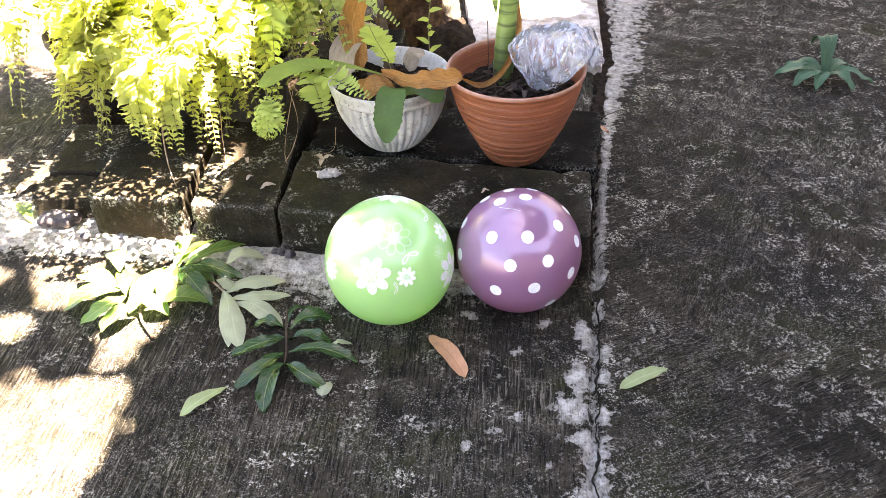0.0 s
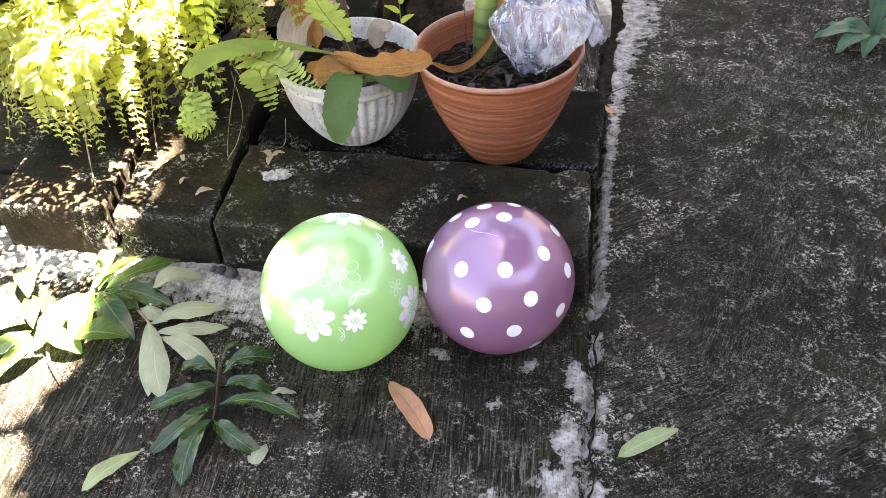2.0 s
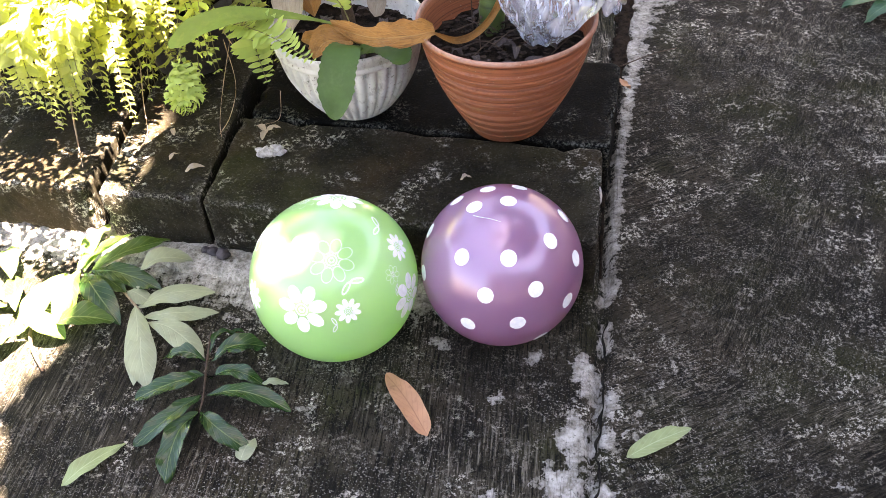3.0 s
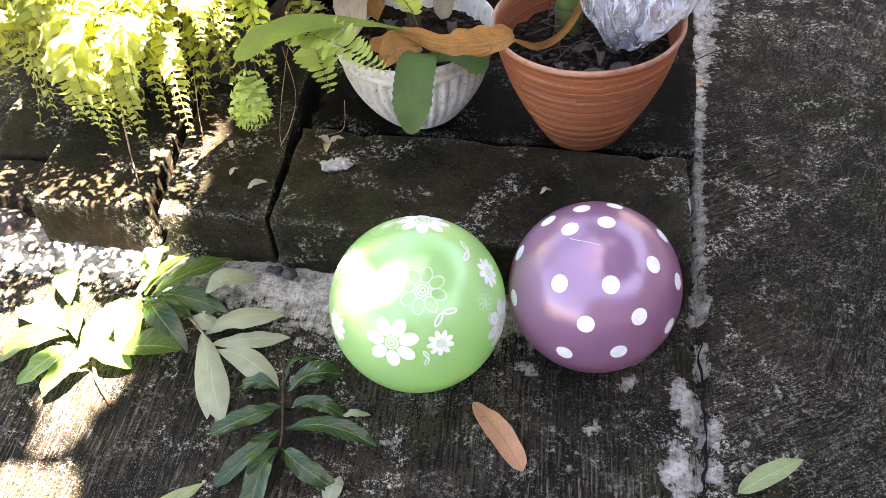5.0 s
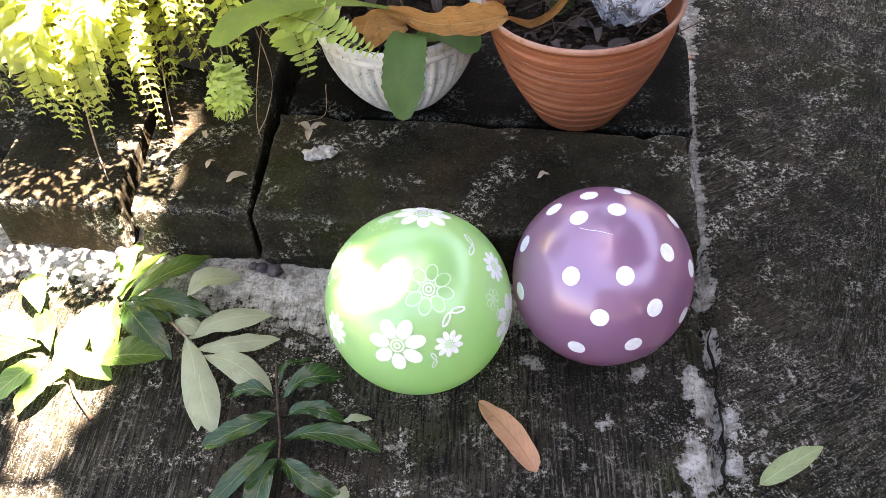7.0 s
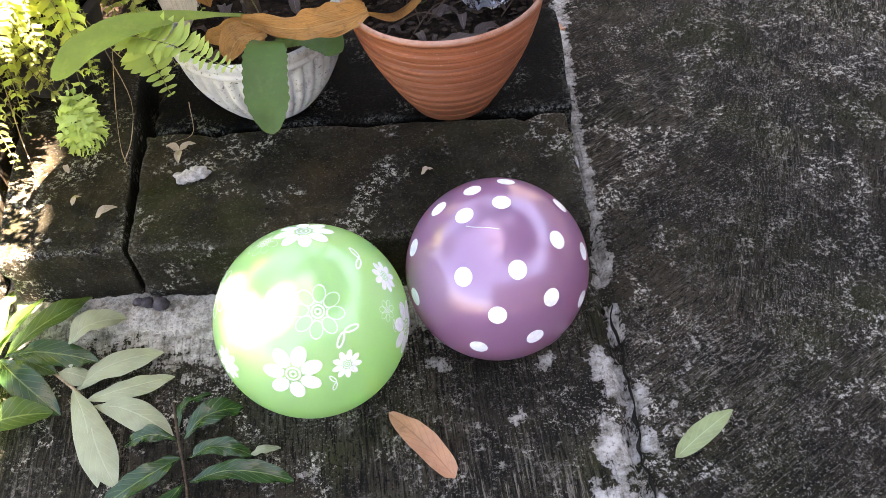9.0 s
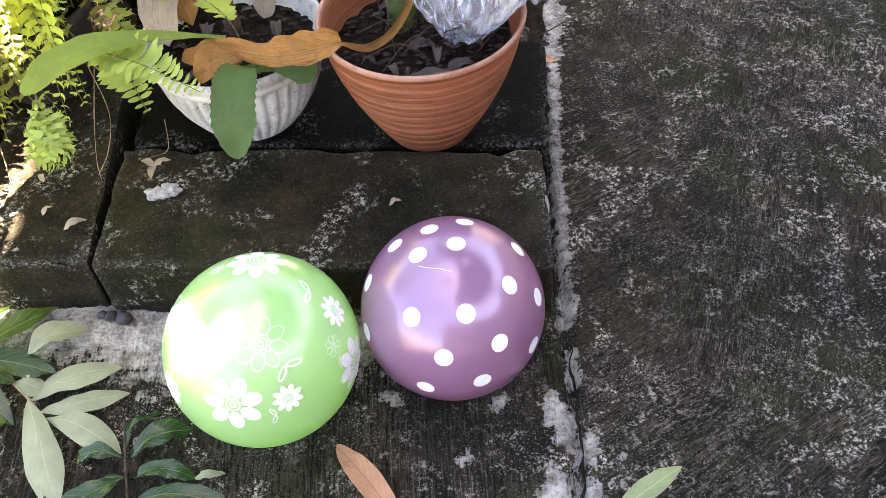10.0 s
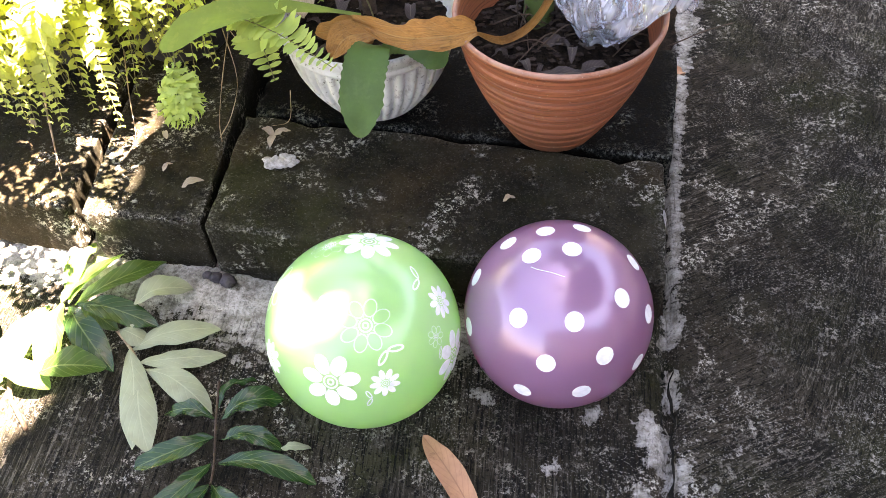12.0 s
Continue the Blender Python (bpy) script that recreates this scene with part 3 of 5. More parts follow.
# pale cement left along the foot of the blocks, in the joint and in patches
bm = bmesh.new()
strip(bm, FILLET, [0.055, 0.06, 0.07, 0.06, 0.065, 0.075, 0.06, 0.03], 0.006, seed=2.0, ragged=0.55, step=0.004)
tagged(part("cement_fillet", bm, M_mortar), "pale grey cement fillet along the foot of the blocks", "cement", kind="structure")
# crack running through the joint
bm = bmesh.new()
rng = random.Random(23)
jag = [(joint_x(0.70 + 0.009 * i) + 0.006 + 0.010 * noise.noise(Vector((2.0, i * 0.21, 7.0))) + rng.uniform(-0.0028, 0.0028), 0.70 + 0.009 * i) for i in range(48)]
strip(bm, jag, [rng.choice((0.001, 0.002, 0.002, 0.003, 0.006)) for i in range(30)], 0.0010, seed=1.2, ragged=1.5, step=0.002, across=5)
tagged(part("crack", bm, M_crack), "dark jagged crack in the paving joint", "crack", kind="structure")
bm = bmesh.new()
strip(bm, [(0.276, 1.20), (0.294, 1.33), (0.314, 1.46), (0.342, 1.62), (0.368, 1.75), (0.41, 1.95), (0.44, 2.1), (0.46, 2.4)], [0.004, 0.005, 0.006, 0.010, 0.030, 0.04, 0.04, 0.04], 0.003, seed=5.2, ragged=0.8, across=7)
tagged(part("soil_seam", bm, M_soil), "dark soil filling the seam beside the blocks", "soil", kind="structure")

# planting bed behind the blocks
bm = bmesh.new()
strip(bm, [(-0.80, 2.05), (-0.6, 2.0), (-0.3, 1.95), (0.10, 1.92), (0.30, 1.86)], [0.4, 0.7, 0.72, 0.70, 0.45], 0.035, seed=9.0, ragged=0.15, step=0.012, across=25)
tagged(part("soil_bed", bm, M_soil), "dark damp soil of the planting bed", "soil", kind="structure")
bm = rounded_block([(0.105, 1.985), (0.405, 1.93), (0.475, 2.62), (0.09, 2.66)], -0.01, 0.056, 0.006, 0.004, 3.0, 30)
tagged(part("cement_slab", bm, M_slab), "weathered whitish cement slab with a broken edge", "slab")

# plain unseen walls, added to cut the low sky light round the place
M_wall = mottled("added_wall_render", (0.24, 0.225, 0.20), (0.36, 0.34, 0.30), 3, 0.95, 0.4, 0.004)
for name, x0, x1, y0, y1, h in (("added_wall_north", -3.0, 4.4, 5.2, 5.4, 2.3), ("added_wall_east", 4.2, 4.4, -2.6, 5.2, 2.3), ("added_wall_south", -1.2, 4.4, -2.8, -2.6, 2.6)):
    bm = bmesh.new()
    bmesh.ops.create_cube(bm, size=1.0)
    for v in bm.verts:
        v.co = ((x0 + x1) / 2 + v.co.x * (x1 - x0), (y0 + y1) / 2 + v.co.y * (y1 - y0), h / 2 - 0.05 + v.co.z * h)
    bmesh.ops.bevel(bm, geom=bm.edges[:], offset=0.015, segments=2, affect="EDGES")
    tagged(part(name, bm, M_wall, smooth=False), "plain unseen wall added to block low sky light", "wall", kind="structure")

# ---------------- concrete blocks ----------------
BLOCKS = [
    ([(-0.259, 1.275), (0.264, 1.174), (0.292, 1.359), (-0.238, 1.470)], 0.096, M_block, "long dark mossy concrete block on the paving"),
    ([(-0.416, 1.306), (-0.268, 1.284), (-0.243, 1.72), (-0.405, 1.74)], 0.092, M_block, "dark damp concrete block dappled with sun"),
    ([(-0.613, 1.347), (-0.442, 1.314), (-0.414, 1.64), (-0.592, 1.64)], 0.092, M_block, "dark concrete block flecked with sunlight"),
    ([(-0.752, 1.416), (-0.622, 1.404), (-0.618, 1.494), (-0.752, 1.500)], 0.042, M_block, "low dark concrete block in dappled light"),
    ([(-0.750, 1.506), (-0.616, 1.500), (-0.606, 1.68), (-0.76, 1.69)], 0.046, M_block, "low dark concrete block beneath the fern"),
    ([(-0.230, 1.478), (0.303, 1.370), (0.345, 1.585), (-0.205, 1.65)], 0.093, M_block_wet_shade, "black damp concrete block below the pots"),
    ([(-0.26, 1.80), (-0.06, 1.78), (-0.05, 1.93), (-0.25, 1.95)], 0.13, M_block_wet_shade, "dark old concrete block in the bed"),
]
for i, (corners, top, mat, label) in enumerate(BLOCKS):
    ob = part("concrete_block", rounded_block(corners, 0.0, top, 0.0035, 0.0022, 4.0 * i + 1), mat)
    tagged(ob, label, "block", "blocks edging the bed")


# ---------------- balloons ----------------
def on_sphere(bm, r, lon, lat, outline, inner=None):
    """A thin printed shape that follows the balloon; outline in metres, flat round the middle."""
    a, b = radians(lon), radians(lat)
    nrm = Vector((math.cos(b) * math.cos(a), math.cos(b) * math.sin(a), math.sin(b)))
    ex = Vector((-math.sin(a), math.cos(a), 0))
    ey = nrm.cross(ex)

    def lift(x, y):
        d = math.hypot(x, y) / r
        flat = (ex * x + ey * y) / (math.hypot(x, y) or 1)
        return bm.verts.new((nrm * math.cos(d) + flat * math.sin(d)) * (r + 0.0005))

    n = len(outline)
    if inner is None:
        cx, cy = sum(p[0] for p in outline) / n, sum(p[1] for p in outline) / n
        rings = [[lift(cx + (x - cx) * f, cy + (y - cy) * f) for x, y in outline] for f in (0.5, 1.0)]
        centre = lift(cx, cy)
        for k in range(n):
            bm.faces.new((centre, rings[0][k], rings[0][(k + 1) % n]))
    else:
        rings = [[lift(x, y) for x, y in inner], [lift(x, y) for x, y in outline]]
    for k in range(n):
        bm.faces.new((rings[0][k], rings[1][k], rings[1][(k + 1) % n], rings[0][(k + 1) % n]))


def ellipse(cx, cy, a, b, turn=0.0, n=18):
    c, s = math.cos(turn), math.sin(turn)
    return [(cx + a * math.cos(w) * c - b * math.sin(w) * s, cy + a * math.cos(w) * s + b * math.sin(w) * c) for w in (2 * math.pi * k / n for k in range(n))]


def flower(bm, r, lon, lat, size, petals, hollow=False, turn=0.0):
    """A printed flower: petals round a ringed eye."""
    for k in range(petals):
        w = turn + 2 * math.pi * k / petals
        d = size * 0.66
        cx, cy = d * math.cos(w), d * math.sin(w)
        full = ellipse(cx, cy, size * 0.36, size * (0.24 if not hollow else 0.27) * 7.5 / petals, w)
        on_sphere(bm, r, lon, lat, full, ellipse(cx, cy, size * 0.31, size * 0.22, w) if hollow else None)


def flower_eye(bm, r, lon, lat, size, petals):
    for o, i in ((0.26, 0.20), (0.13, 0.07)):
        on_sphere(bm, r, lon, lat, ellipse(0, 0, size * o, size * o), ellipse(0, 0, size * i, size * i))
    for k in range(petals * 2):
        w = 2 * math.pi * k / (petals * 2)
        on_sphere(bm, r, lon, lat, ellipse(size * 0.33 * math.cos(w), size * 0.33 * math.sin(w), size * 0.025, size * 0.025, 0, 8))


def bow(bm, r, lon, lat, size, turn=0.0):
    for s in (0.0, 2.2):
        w = turn + s
        on_sphere(bm, r, lon, lat, ellipse(size * math.cos(w), size * math.sin(w), size, size * 0.42, w), ellipse(size * math.cos(w), size * math.sin(w), size * 0.72, size * 0.2, w))


def balloon_body(r, mat, parent, knot_at):
    bm = bmesh.new()
    bmesh.ops.create_icosphere(bm, subdivisions=6, radius=r)
    k = Vector(knot_at).normalized()
    for v in bm.verts:
        near = max(0.0, v.co.normalized().dot(k))
        v.co *= 1 + 0.03 * near ** 20
    body = part("skin", bm, mat, parent)
    bm = bmesh.new()
    q = k.orthogonal().normalized()
    tube(bm, [k * r * 1.01, k * r * 1.05, k * r * 1.09], 0.006, 0.004, 6, 10)
    tube(bm, [k * r * 1.09, k * r * 1.12 + q * 0.004, k * r * 1.15 + q * 0.003], 0.005, 0.010, 6, 10)
    part("knot", bm, mat, parent, "tied rubber neck")
    return body


R1, R2 = 0.0987, 0.1015
SCRATCH = (-160.0, 70.0, -91.0, 74.5)                    # from and to, longitude and latitude
purple = thing("balloon", "round pearly purple balloon with white polka dots on the paving", "balloon", (0.144, 1.136, R1), "balloons")
balloon_body(R1, M_purple, purple, (0.5, 0.75, -0.45))
for lon, lat in [(-130, 44), (-84, 49), (-103, 24), (-66, 25), (-115, -3), (-81, 2), (-34, 48), (30, 84), (177, 72), (148, 52), (112, 67), (62, 60), (172, 30), (-164, 10), (11, 41), (-20, 23), (-41, 2),
                 (90, 30), (130, 12), (50, 10), (20, -5), (-150, -25), (-60, -28), (0, -30), (100, -20)]:
    bm = bmesh.new()
    on_sphere(bm, R1, lon, lat, ellipse(0, 0, 0.0094, 0.0098, 0, 28))
    part("dot", bm, M_white_print, purple, "white printed dot")

bm = bmesh.new()
arc = []
for j in range(9):
    a, b = radians(SCRATCH[0] + (SCRATCH[2] - SCRATCH[0]) * j / 8), radians(SCRATCH[1] + (SCRATCH[3] - SCRATCH[1]) * j / 8 + 3.0 * math.sin(math.pi * j / 8))
    arc.append(Vector((math.cos(b) * math.cos(a), math.cos(b) * math.sin(a), math.sin(b))) * R1)
tube(bm, arc, 0.0003, 0.0002, 16, 5)
part("scratch", bm, M_white_print, purple, "fine pale scratch in the rubber")

lime = thing("balloon", "round pearly lime green balloon with white flower print on the paving", "balloon", (-0.060, 1.118, R2), "balloons")
balloon_body(R2, M_lime, lime, (-0.6, 0.6, -0.5))
for lon, lat, size, petals, hollow in [(-103, 25, 0.029, 7, False), (-75, 56, 0.026, 8, True), (-71, 22, 0.015, 9, False), (-6, 35, 0.017, 9, False), (-29, 28, 0.011, 7, True), (-22, 4, 0.028, 7, False),
                                       (73, 64, 0.030, 8, False), (124, 62, 0.020, 9, True), (-150, 15, 0.018, 9, False), (170, 35, 0.026, 7, True), (110, 10, 0.028, 7, False), (45, 15, 0.024, 8, True)]:
    bm = bmesh.new()
    flower(bm, R2, lon, lat, size, petals, hollow, 0.3)
    bloom = part("flower_print", bm, M_pale_print if hollow else M_white_print, lime, "white printed flower")
    bm = bmesh.new()
    flower_eye(bm, R2, lon, lat, size, petals)
    part("flower_eye", bm, M_white_print, bloom, "ringed dotted flower centre")
for lon, lat, size, turn in [(-64, 40, 0.0085, -2.4), (-80, 14, 0.0055, 2.0), (2, 52, 0.008, 0.6), (-33, 18, 0.004, -1.6), (-128, 60, 0.008, 1.8)]:
    bm = bmesh.new()
    bow(bm, R2, lon, lat, size, turn)
    part("leaf_print", bm, M_white_print, lime, "white printed leaf bow")


# ---------------- pots ----------------
def soil_disc(r, z, seed):
    bm = bmesh.new()
    rings, seg = 10, 40
    last = [bm.verts.new((0, 0, z))]
    for j in range(1, rings + 1):
        ring = []
        for k in range(seg):
            a = 2 * math.pi * k / seg
            p = Vector((r * j / rings * math.cos(a), r * j / rings * math.sin(a), 0))
            ring.append(bm.verts.new((p.x, p.y, z + 0.012 * noise.fractal(p * 28 + Vector((seed, 0, 0)), 1.0, 2.0, 4))))
        for k in range(seg):
            if j == 1:
                bm.faces.new((last[0], ring[k], ring[(k + 1) % seg]))
            else:
                bm.faces.new((last[k], ring[k], ring[(k + 1) % seg], last[(k + 1) % seg]))
        last = ring
    return bm


TP = Vector((0.160, 1.434, 0.097))
terra = thing("plant_pot", "terracotta-coloured ribbed plastic pot with soil, standing on the blocks", "pot", TP)
prof = [(0.001, 0.002), (0.050, 0.0), (0.054, 0.003)]
rng = random.Random(4)
GROOVES = [b + 0.012 * k + rng.uniform(-0.003, 0.003) for b, n in ((0.10, 2), (0.20, 3), (0.29, 4), (0.38, 5), (0.49, 3), (0.56, 5), (0.66, 3), (0.735, 5), (0.83, 2), (0.90, 3)) for k in range(n)]
for i in range(1, 421):
    u = i / 420
    r = 0.054 + 0.063 * (1 - (1 - u) ** 1.55)
    cut = sum(0.0008 * math.exp(-((u - g) / 0.0026) ** 2) for g in GROOVES)
    prof.append((r - cut, 0.003 + 0.160 * u))
prof += [(0.1195, 0.164), (0.1215, 0.168), (0.1212, 0.173), (0.119, 0.1745), (0.1165, 0.172), (0.113, 0.160), (0.106, 0.13), (0.098, 0.105), (0.001, 0.10)]
bm = bmesh.new()
lathe(bm, prof, 80)
part("body", bm, M_terra, terra)
part("soil", soil_disc(0.107, 0.128, 2.0), M_soil, terra, "dark crumbly potting soil")

WP = Vector((-0.066, 1.503, 0.094))
whitep = thing("plant_pot", "stained white fluted plastic bowl pot on the blocks", "pot", WP)
prof = [(0.001, 0.002), (0.050, 0.0), (0.055, 0.004)]
for i in range(1, 31):
    u = i / 30
    prof.append((0.055 + 0.050 * math.sin(u * math.pi / 2) ** 0.85, 0.004 + 0.108 * u))
prof += [(0.108, 0.113), (0.109, 0.118), (0.107, 0.120), (0.110, 0.124), (0.1125, 0.134), (0.1125, 0.138), (0.110, 0.1395), (0.107, 0.137), (0.104, 0.12), (0.098, 0.10), (0.001, 0.095)]
bm = bmesh.new()
lathe(bm, prof, 360, lambda a, z: 1 - (0.050 * (0.5 - 0.5 * math.cos(a * 38)) ** 2 if 0.01 < z < 0.112 else 0))
part("body", bm, M_whitepot, whitep)
part("soil", soil_disc(0.101, 0.108, 6.0), M_soil, whitep, "dark potting soil with litter")


def crumbs(parent, r, z, count, seed):
    """Loose clods and bits of bark over the soil."""
    q = random.Random(seed)
    bm = bmesh.new()
    for i in range(count):
        a, d = q.uniform(0, 6.28), r * math.sqrt(q.random())
        s = q.uniform(0.0008, 0.0032)
        rock(bm, d * math.cos(a), d * math.sin(a), z + 0.004 + 0.006 * q.random(), s * q.uniform(0.8, 2.6), s, s * 0.7, i * 1.1, 1, 0.9)
    tagged(part("bark_litter", bm, M_crumb, parent, "loose dark clods and bark bits", False), kind="stuff")


M_crumb = mottled("bark_crumb", (0.008, 0.006, 0.0045), (0.05, 0.036, 0.027), 140, 0.95, 0.6, 0.002, 0.5)
crumbs(terra, 0.098, 0.128, 380, 3)
crumbs(whitep, 0.092, 0.108, 160, 6)

# dead leaves and bits on the soil of the two pots
rng = random.Random(5)
for (c, r, z, count) in ((TP, 0.075, 0.135, 16), (WP, 0.07, 0.115, 14)):
    for i in range(count):
        a, d = rng.uniform(0, 6.28), r * math.sqrt(rng.random())
        p = c + Vector((d * math.cos(a), d * math.sin(a), z))
        w = rng.uniform(0, 6.28)
        ln = rng.uniform(0.012, 0.036)
        e = Vector((math.cos(w), math.sin(w), rng.uniform(-0.1, 0.3))) * ln
        bm = bmesh.new()
        blade(bm, [p, p + e * 0.5 + Vector((0, 0, rng.uniform(0.002, 0.012))), p + e], ln * rng.uniform(0.3, 0.6), oval, rng.uniform(-0.4, 0.6), n=8, wave=0.006, seed=i)
        tagged(part("dead_leaf", bm, M_leaf_litter), "curled grey-brown dead leaf on the potting soil", "leaf", "dead leaves in the pots")
bm = bmesh.new()
blade(bm, [TP + Vector((-0.045, -0.080, 0.137)), TP + Vector((0, -0.082, 0.147)), TP + Vector((0.045, -0.074, 0.137))], 0.034, oval, -0.3, n=10, wave=0.006, seed=3)
tagged(part("dead_leaf", bm, M_leaf_litter), "broad curled brown dead leaf on the potting soil", "leaf", "dead leaves in the pots")
for i in range(9):
    a, d = rng.uniform(0, 6.28), 0.085 * math.sqrt(rng.random())
    p = TP + Vector((d * math.cos(a), d * math.sin(a), 0.135))
    w = rng.uniform(0, 6.28)
    e = Vector((math.cos(w), math.sin(w), 0)) * rng.uniform(0.02, 0.045)
    bm = bmesh.new()
    tube(bm, [p - e, p + Vector((0.005, 0.004, 0.012)), p + e], 0.0011, 0.0007, 8, 5)
    tagged(part("twig", bm, M_twig), "thin dry twig on the potting soil", "twig", "twigs in the pot")

# cane growing from the terracotta pot
cane = thing("dumb_cane", "thick green cane stem with dry sheaths growing from the pot", "plant", TP + Vector((-0.020, 0.050, 0.12)))
bm = bmesh.new()
path = [(0, 0, -0.01), (0.004, 0.01, 0.06), (0.012, 0.022, 0.14), (0.018, 0.03, 0.26), (0.02, 0.03, 0.42)]
tube(bm, path, 0.0185, 0.0165, 40, 18)
for v in bm.verts:
    ring = abs(math.sin(v.co.z * 95))
    if ring < 0.25:
        axis = Vector((0.02 * min(1, v.co.z / 0.3), 0.03 * min(1, v.co.z / 0.26), v.co.z))
        v.co += (v.co - axis).normalized() * 0.0012
part("stem", bm, M_stem, cane)
bm = bmesh.new()
blade(bm, [(0.026, -0.004, 0.155), (0.024, -0.022, 0.105), (0.006, -0.040, 0.058), (-0.022, -0.064, 0.036), (-0.048, -0.080, 0.036), (-0.078, -0.092, 0.056)], 0.010, strap, 1.1, (0.3, -1, 0.4), 26, wave=0.006, seed=4)
part("dry_petiole", bm, M_leaf_orange, cane, "dry curled tan leaf stalk")
bm = bmesh.new()
blade(bm, [(-0.074, -0.090, 0.056), (-0.112, -0.098, 0.054), (-0.160, -0.092, 0.052), (-0.212, -0.066, 0.056)], 0.044, lambda u: lance(0.06 + 0.9 * u), 0.45, (0, -0.55, 1), 36, 9, wave=0.022, seed=8)
part("withered_blade", bm, M_leaf_orange, cane, "withered orange-brown leaf blade")
bm = bmesh.new()
blade(bm, [(-0.014, 0.012, 0.30), (-0.016, 0.008, 0.2), (-0.012, -0.005, 0.13)], 0.012, strap, 0.4, (0, -1, 0), 12, seed=2)
part("sheath", bm, M_stem, cane, "green leaf sheath")
for i, w in enumerate((0.3, 2.0, 3.6, 5.2)):
    d = Vector((math.cos(w), math.sin(w), 0))
    b = Vector((0.02, 0.03, 0.40))
    bm = bmesh.new()
    blade(bm, [b, b + d * 0.10 + Vector((0, 0, 0.12)), b + d * 0.25 + Vector((0, 0, 0.14)), b + d * 0.40 + Vector((0, 0, 0.06))], 0.13, oval, 0.15, n=14, seed=i)
    part("leaf", bm, M_leaf_green, cane)
bm = bmesh.new()
tube(bm, [TP + Vector((-0.045, 0.03, 0.13)), TP + Vector((-0.047, 0.032, 0.22)), TP + Vector((-0.05, 0.036, 0.40))], 0.0008, 0.0006, 8, 5)
tagged(part("dry_stalk", bm, M_twig), "thin dry stalk upright in the pot", "stalk")

# clear plastic bag resting in the pot
bagc = TP + Vector((0.046, -0.006, 0.142))
bag = thing("plastic_bag", "crumpled clear plastic bag knotted and stuffed into the pot", "bag", bagc)
bm = bmesh.new()
bmesh.ops.create_icosphere(bm, subdivisions=6, radius=1.0)
for v in bm.verts:
    d = v.co.normalized()
    t = 0.5 + 0.5 * d.z                                   # 0 at the tucked-in tip, 1 at the top
    wide = 0.010 + 0.058 * min(1, t * 1.35) ** 0.8
    a = math.atan2(d.y, d.x)
    flat = math.sqrt(max(0.0, 1 - d.z * d.z)) ** 0.75
    pleat = noise.noise(Vector((math.cos(a) * 3.2, math.sin(a) * 3.2, t * 1.1))) * 0.20 + abs(noise.noise(Vector((math.cos(a) * 5, math.sin(a) * 5, t * 1.2 + 4)))) * -0.26
    rr = wide * flat * (1 + pleat * (0.35 + 0.65 * t))
    dent = 0.020 * max(0.0, noise.noise(Vector((d.x * 2 + 2, d.y * 2, 4)))) * (t > 0.6)
    v.co = (rr * 1.20 * math.cos(a) + 0.026 * t, rr * 0.95 * math.sin(a), -0.022 + 0.128 * t - dent + 0.010 * noise.noise(d * 3))
part("film", bm, M_bag, bag)
bm = bmesh.new()
rock(bm, 0.088, -0.012, 0.052, 0.012, 0.011, 0.018, 3.0, 4, 0.4)
tube(bm, [(0.060, -0.004, 0.066), (0.074, -0.008, 0.060), (0.086, -0.012, 0.056)], 0.016, 0.006, 8, 14, 0.006)
part("knot", bm, M_bag, bag, "knotted mouth of the clear bag")

# ---------------- plant in the white pot ----------------
cactus = thing("leaf_cactus", "leafy pot plant with smooth flat green leaves in the white bowl", "plant", (0, 0, 0))
bm = bmesh.new()
blade(bm, [(-0.070, 1.475, 0.240), (-0.125, 1.440, 0.277), (-0.185, 1.408, 0.300), (-0.235, 1.380, 0.302), (-0.270, 1.352, 0.290)], 0.042, lambda u: 0.22 + 0.78 * min(1, max(0, (u - 0.12) * 2.1)) * min(1, (4.5 * (1 - u)) ** 0.5), 0.12, (0.1, -0.1, 1), 24, 7, wave=0.004, seed=1)
part("broad_leaf", bm, M_leaf_broad, cactus, "long smooth light green leaf")
bm = bmesh.new()
blade(bm, [(-0.045, 1.425, 0.225), (-0.050, 1.385, 0.262), (-0.058, 1.335, 0.252), (-0.064, 1.300, 0.205)], 0.050, lambda u: strap(u) * (0.45 + 0.55 * min(1, u * 2)), 0.10, (0, -0.5, 1), 120, 7, wave=0.004, teeth=0.06, seed=2)
part("toothed_leaf", bm, M_leaf_serr, cactus, "dull green toothed leaf hanging over the rim")
bm = bmesh.new()
blade(bm, [(-0.045, 1.435, 0.225), (-0.012, 1.410, 0.248), (0.014, 1.390, 0.246), (0.030, 1.378, 0.238)], 0.036, strap, 0.1, (0, -0.4, 1), 110, 7, wave=0.004, teeth=0.07, seed=3)
part("toothed_leaf", bm, M_leaf_serr, cactus, "short dark green toothed leaf")
for pts, w, s in (([(-0.055, 1.465, 0.218), (-0.090, 1.452, 0.236), (-0.125, 1.458, 0.230)], 0.036, 5), ([(-0.06, 1.47, 0.22), (-0.085, 1.425, 0.245), (-0.10, 1.40, 0.235)], 0.04, 6), ([(-0.118, 1.54, 0.22), (-0.132, 1.575, 0.29), (-0.105, 1.60, 0.36), (-0.050, 1.64, 0.50)], 0.048, 7)):
    bm = bmesh.new()
    blade(bm, pts, w, oval, 0.35, (0, -0.6, 1), 16, 7, wave=0.01, seed=s)
    part("withered_leaf", bm, M_leaf_orange, cactus, "withered orange-brown leaf")
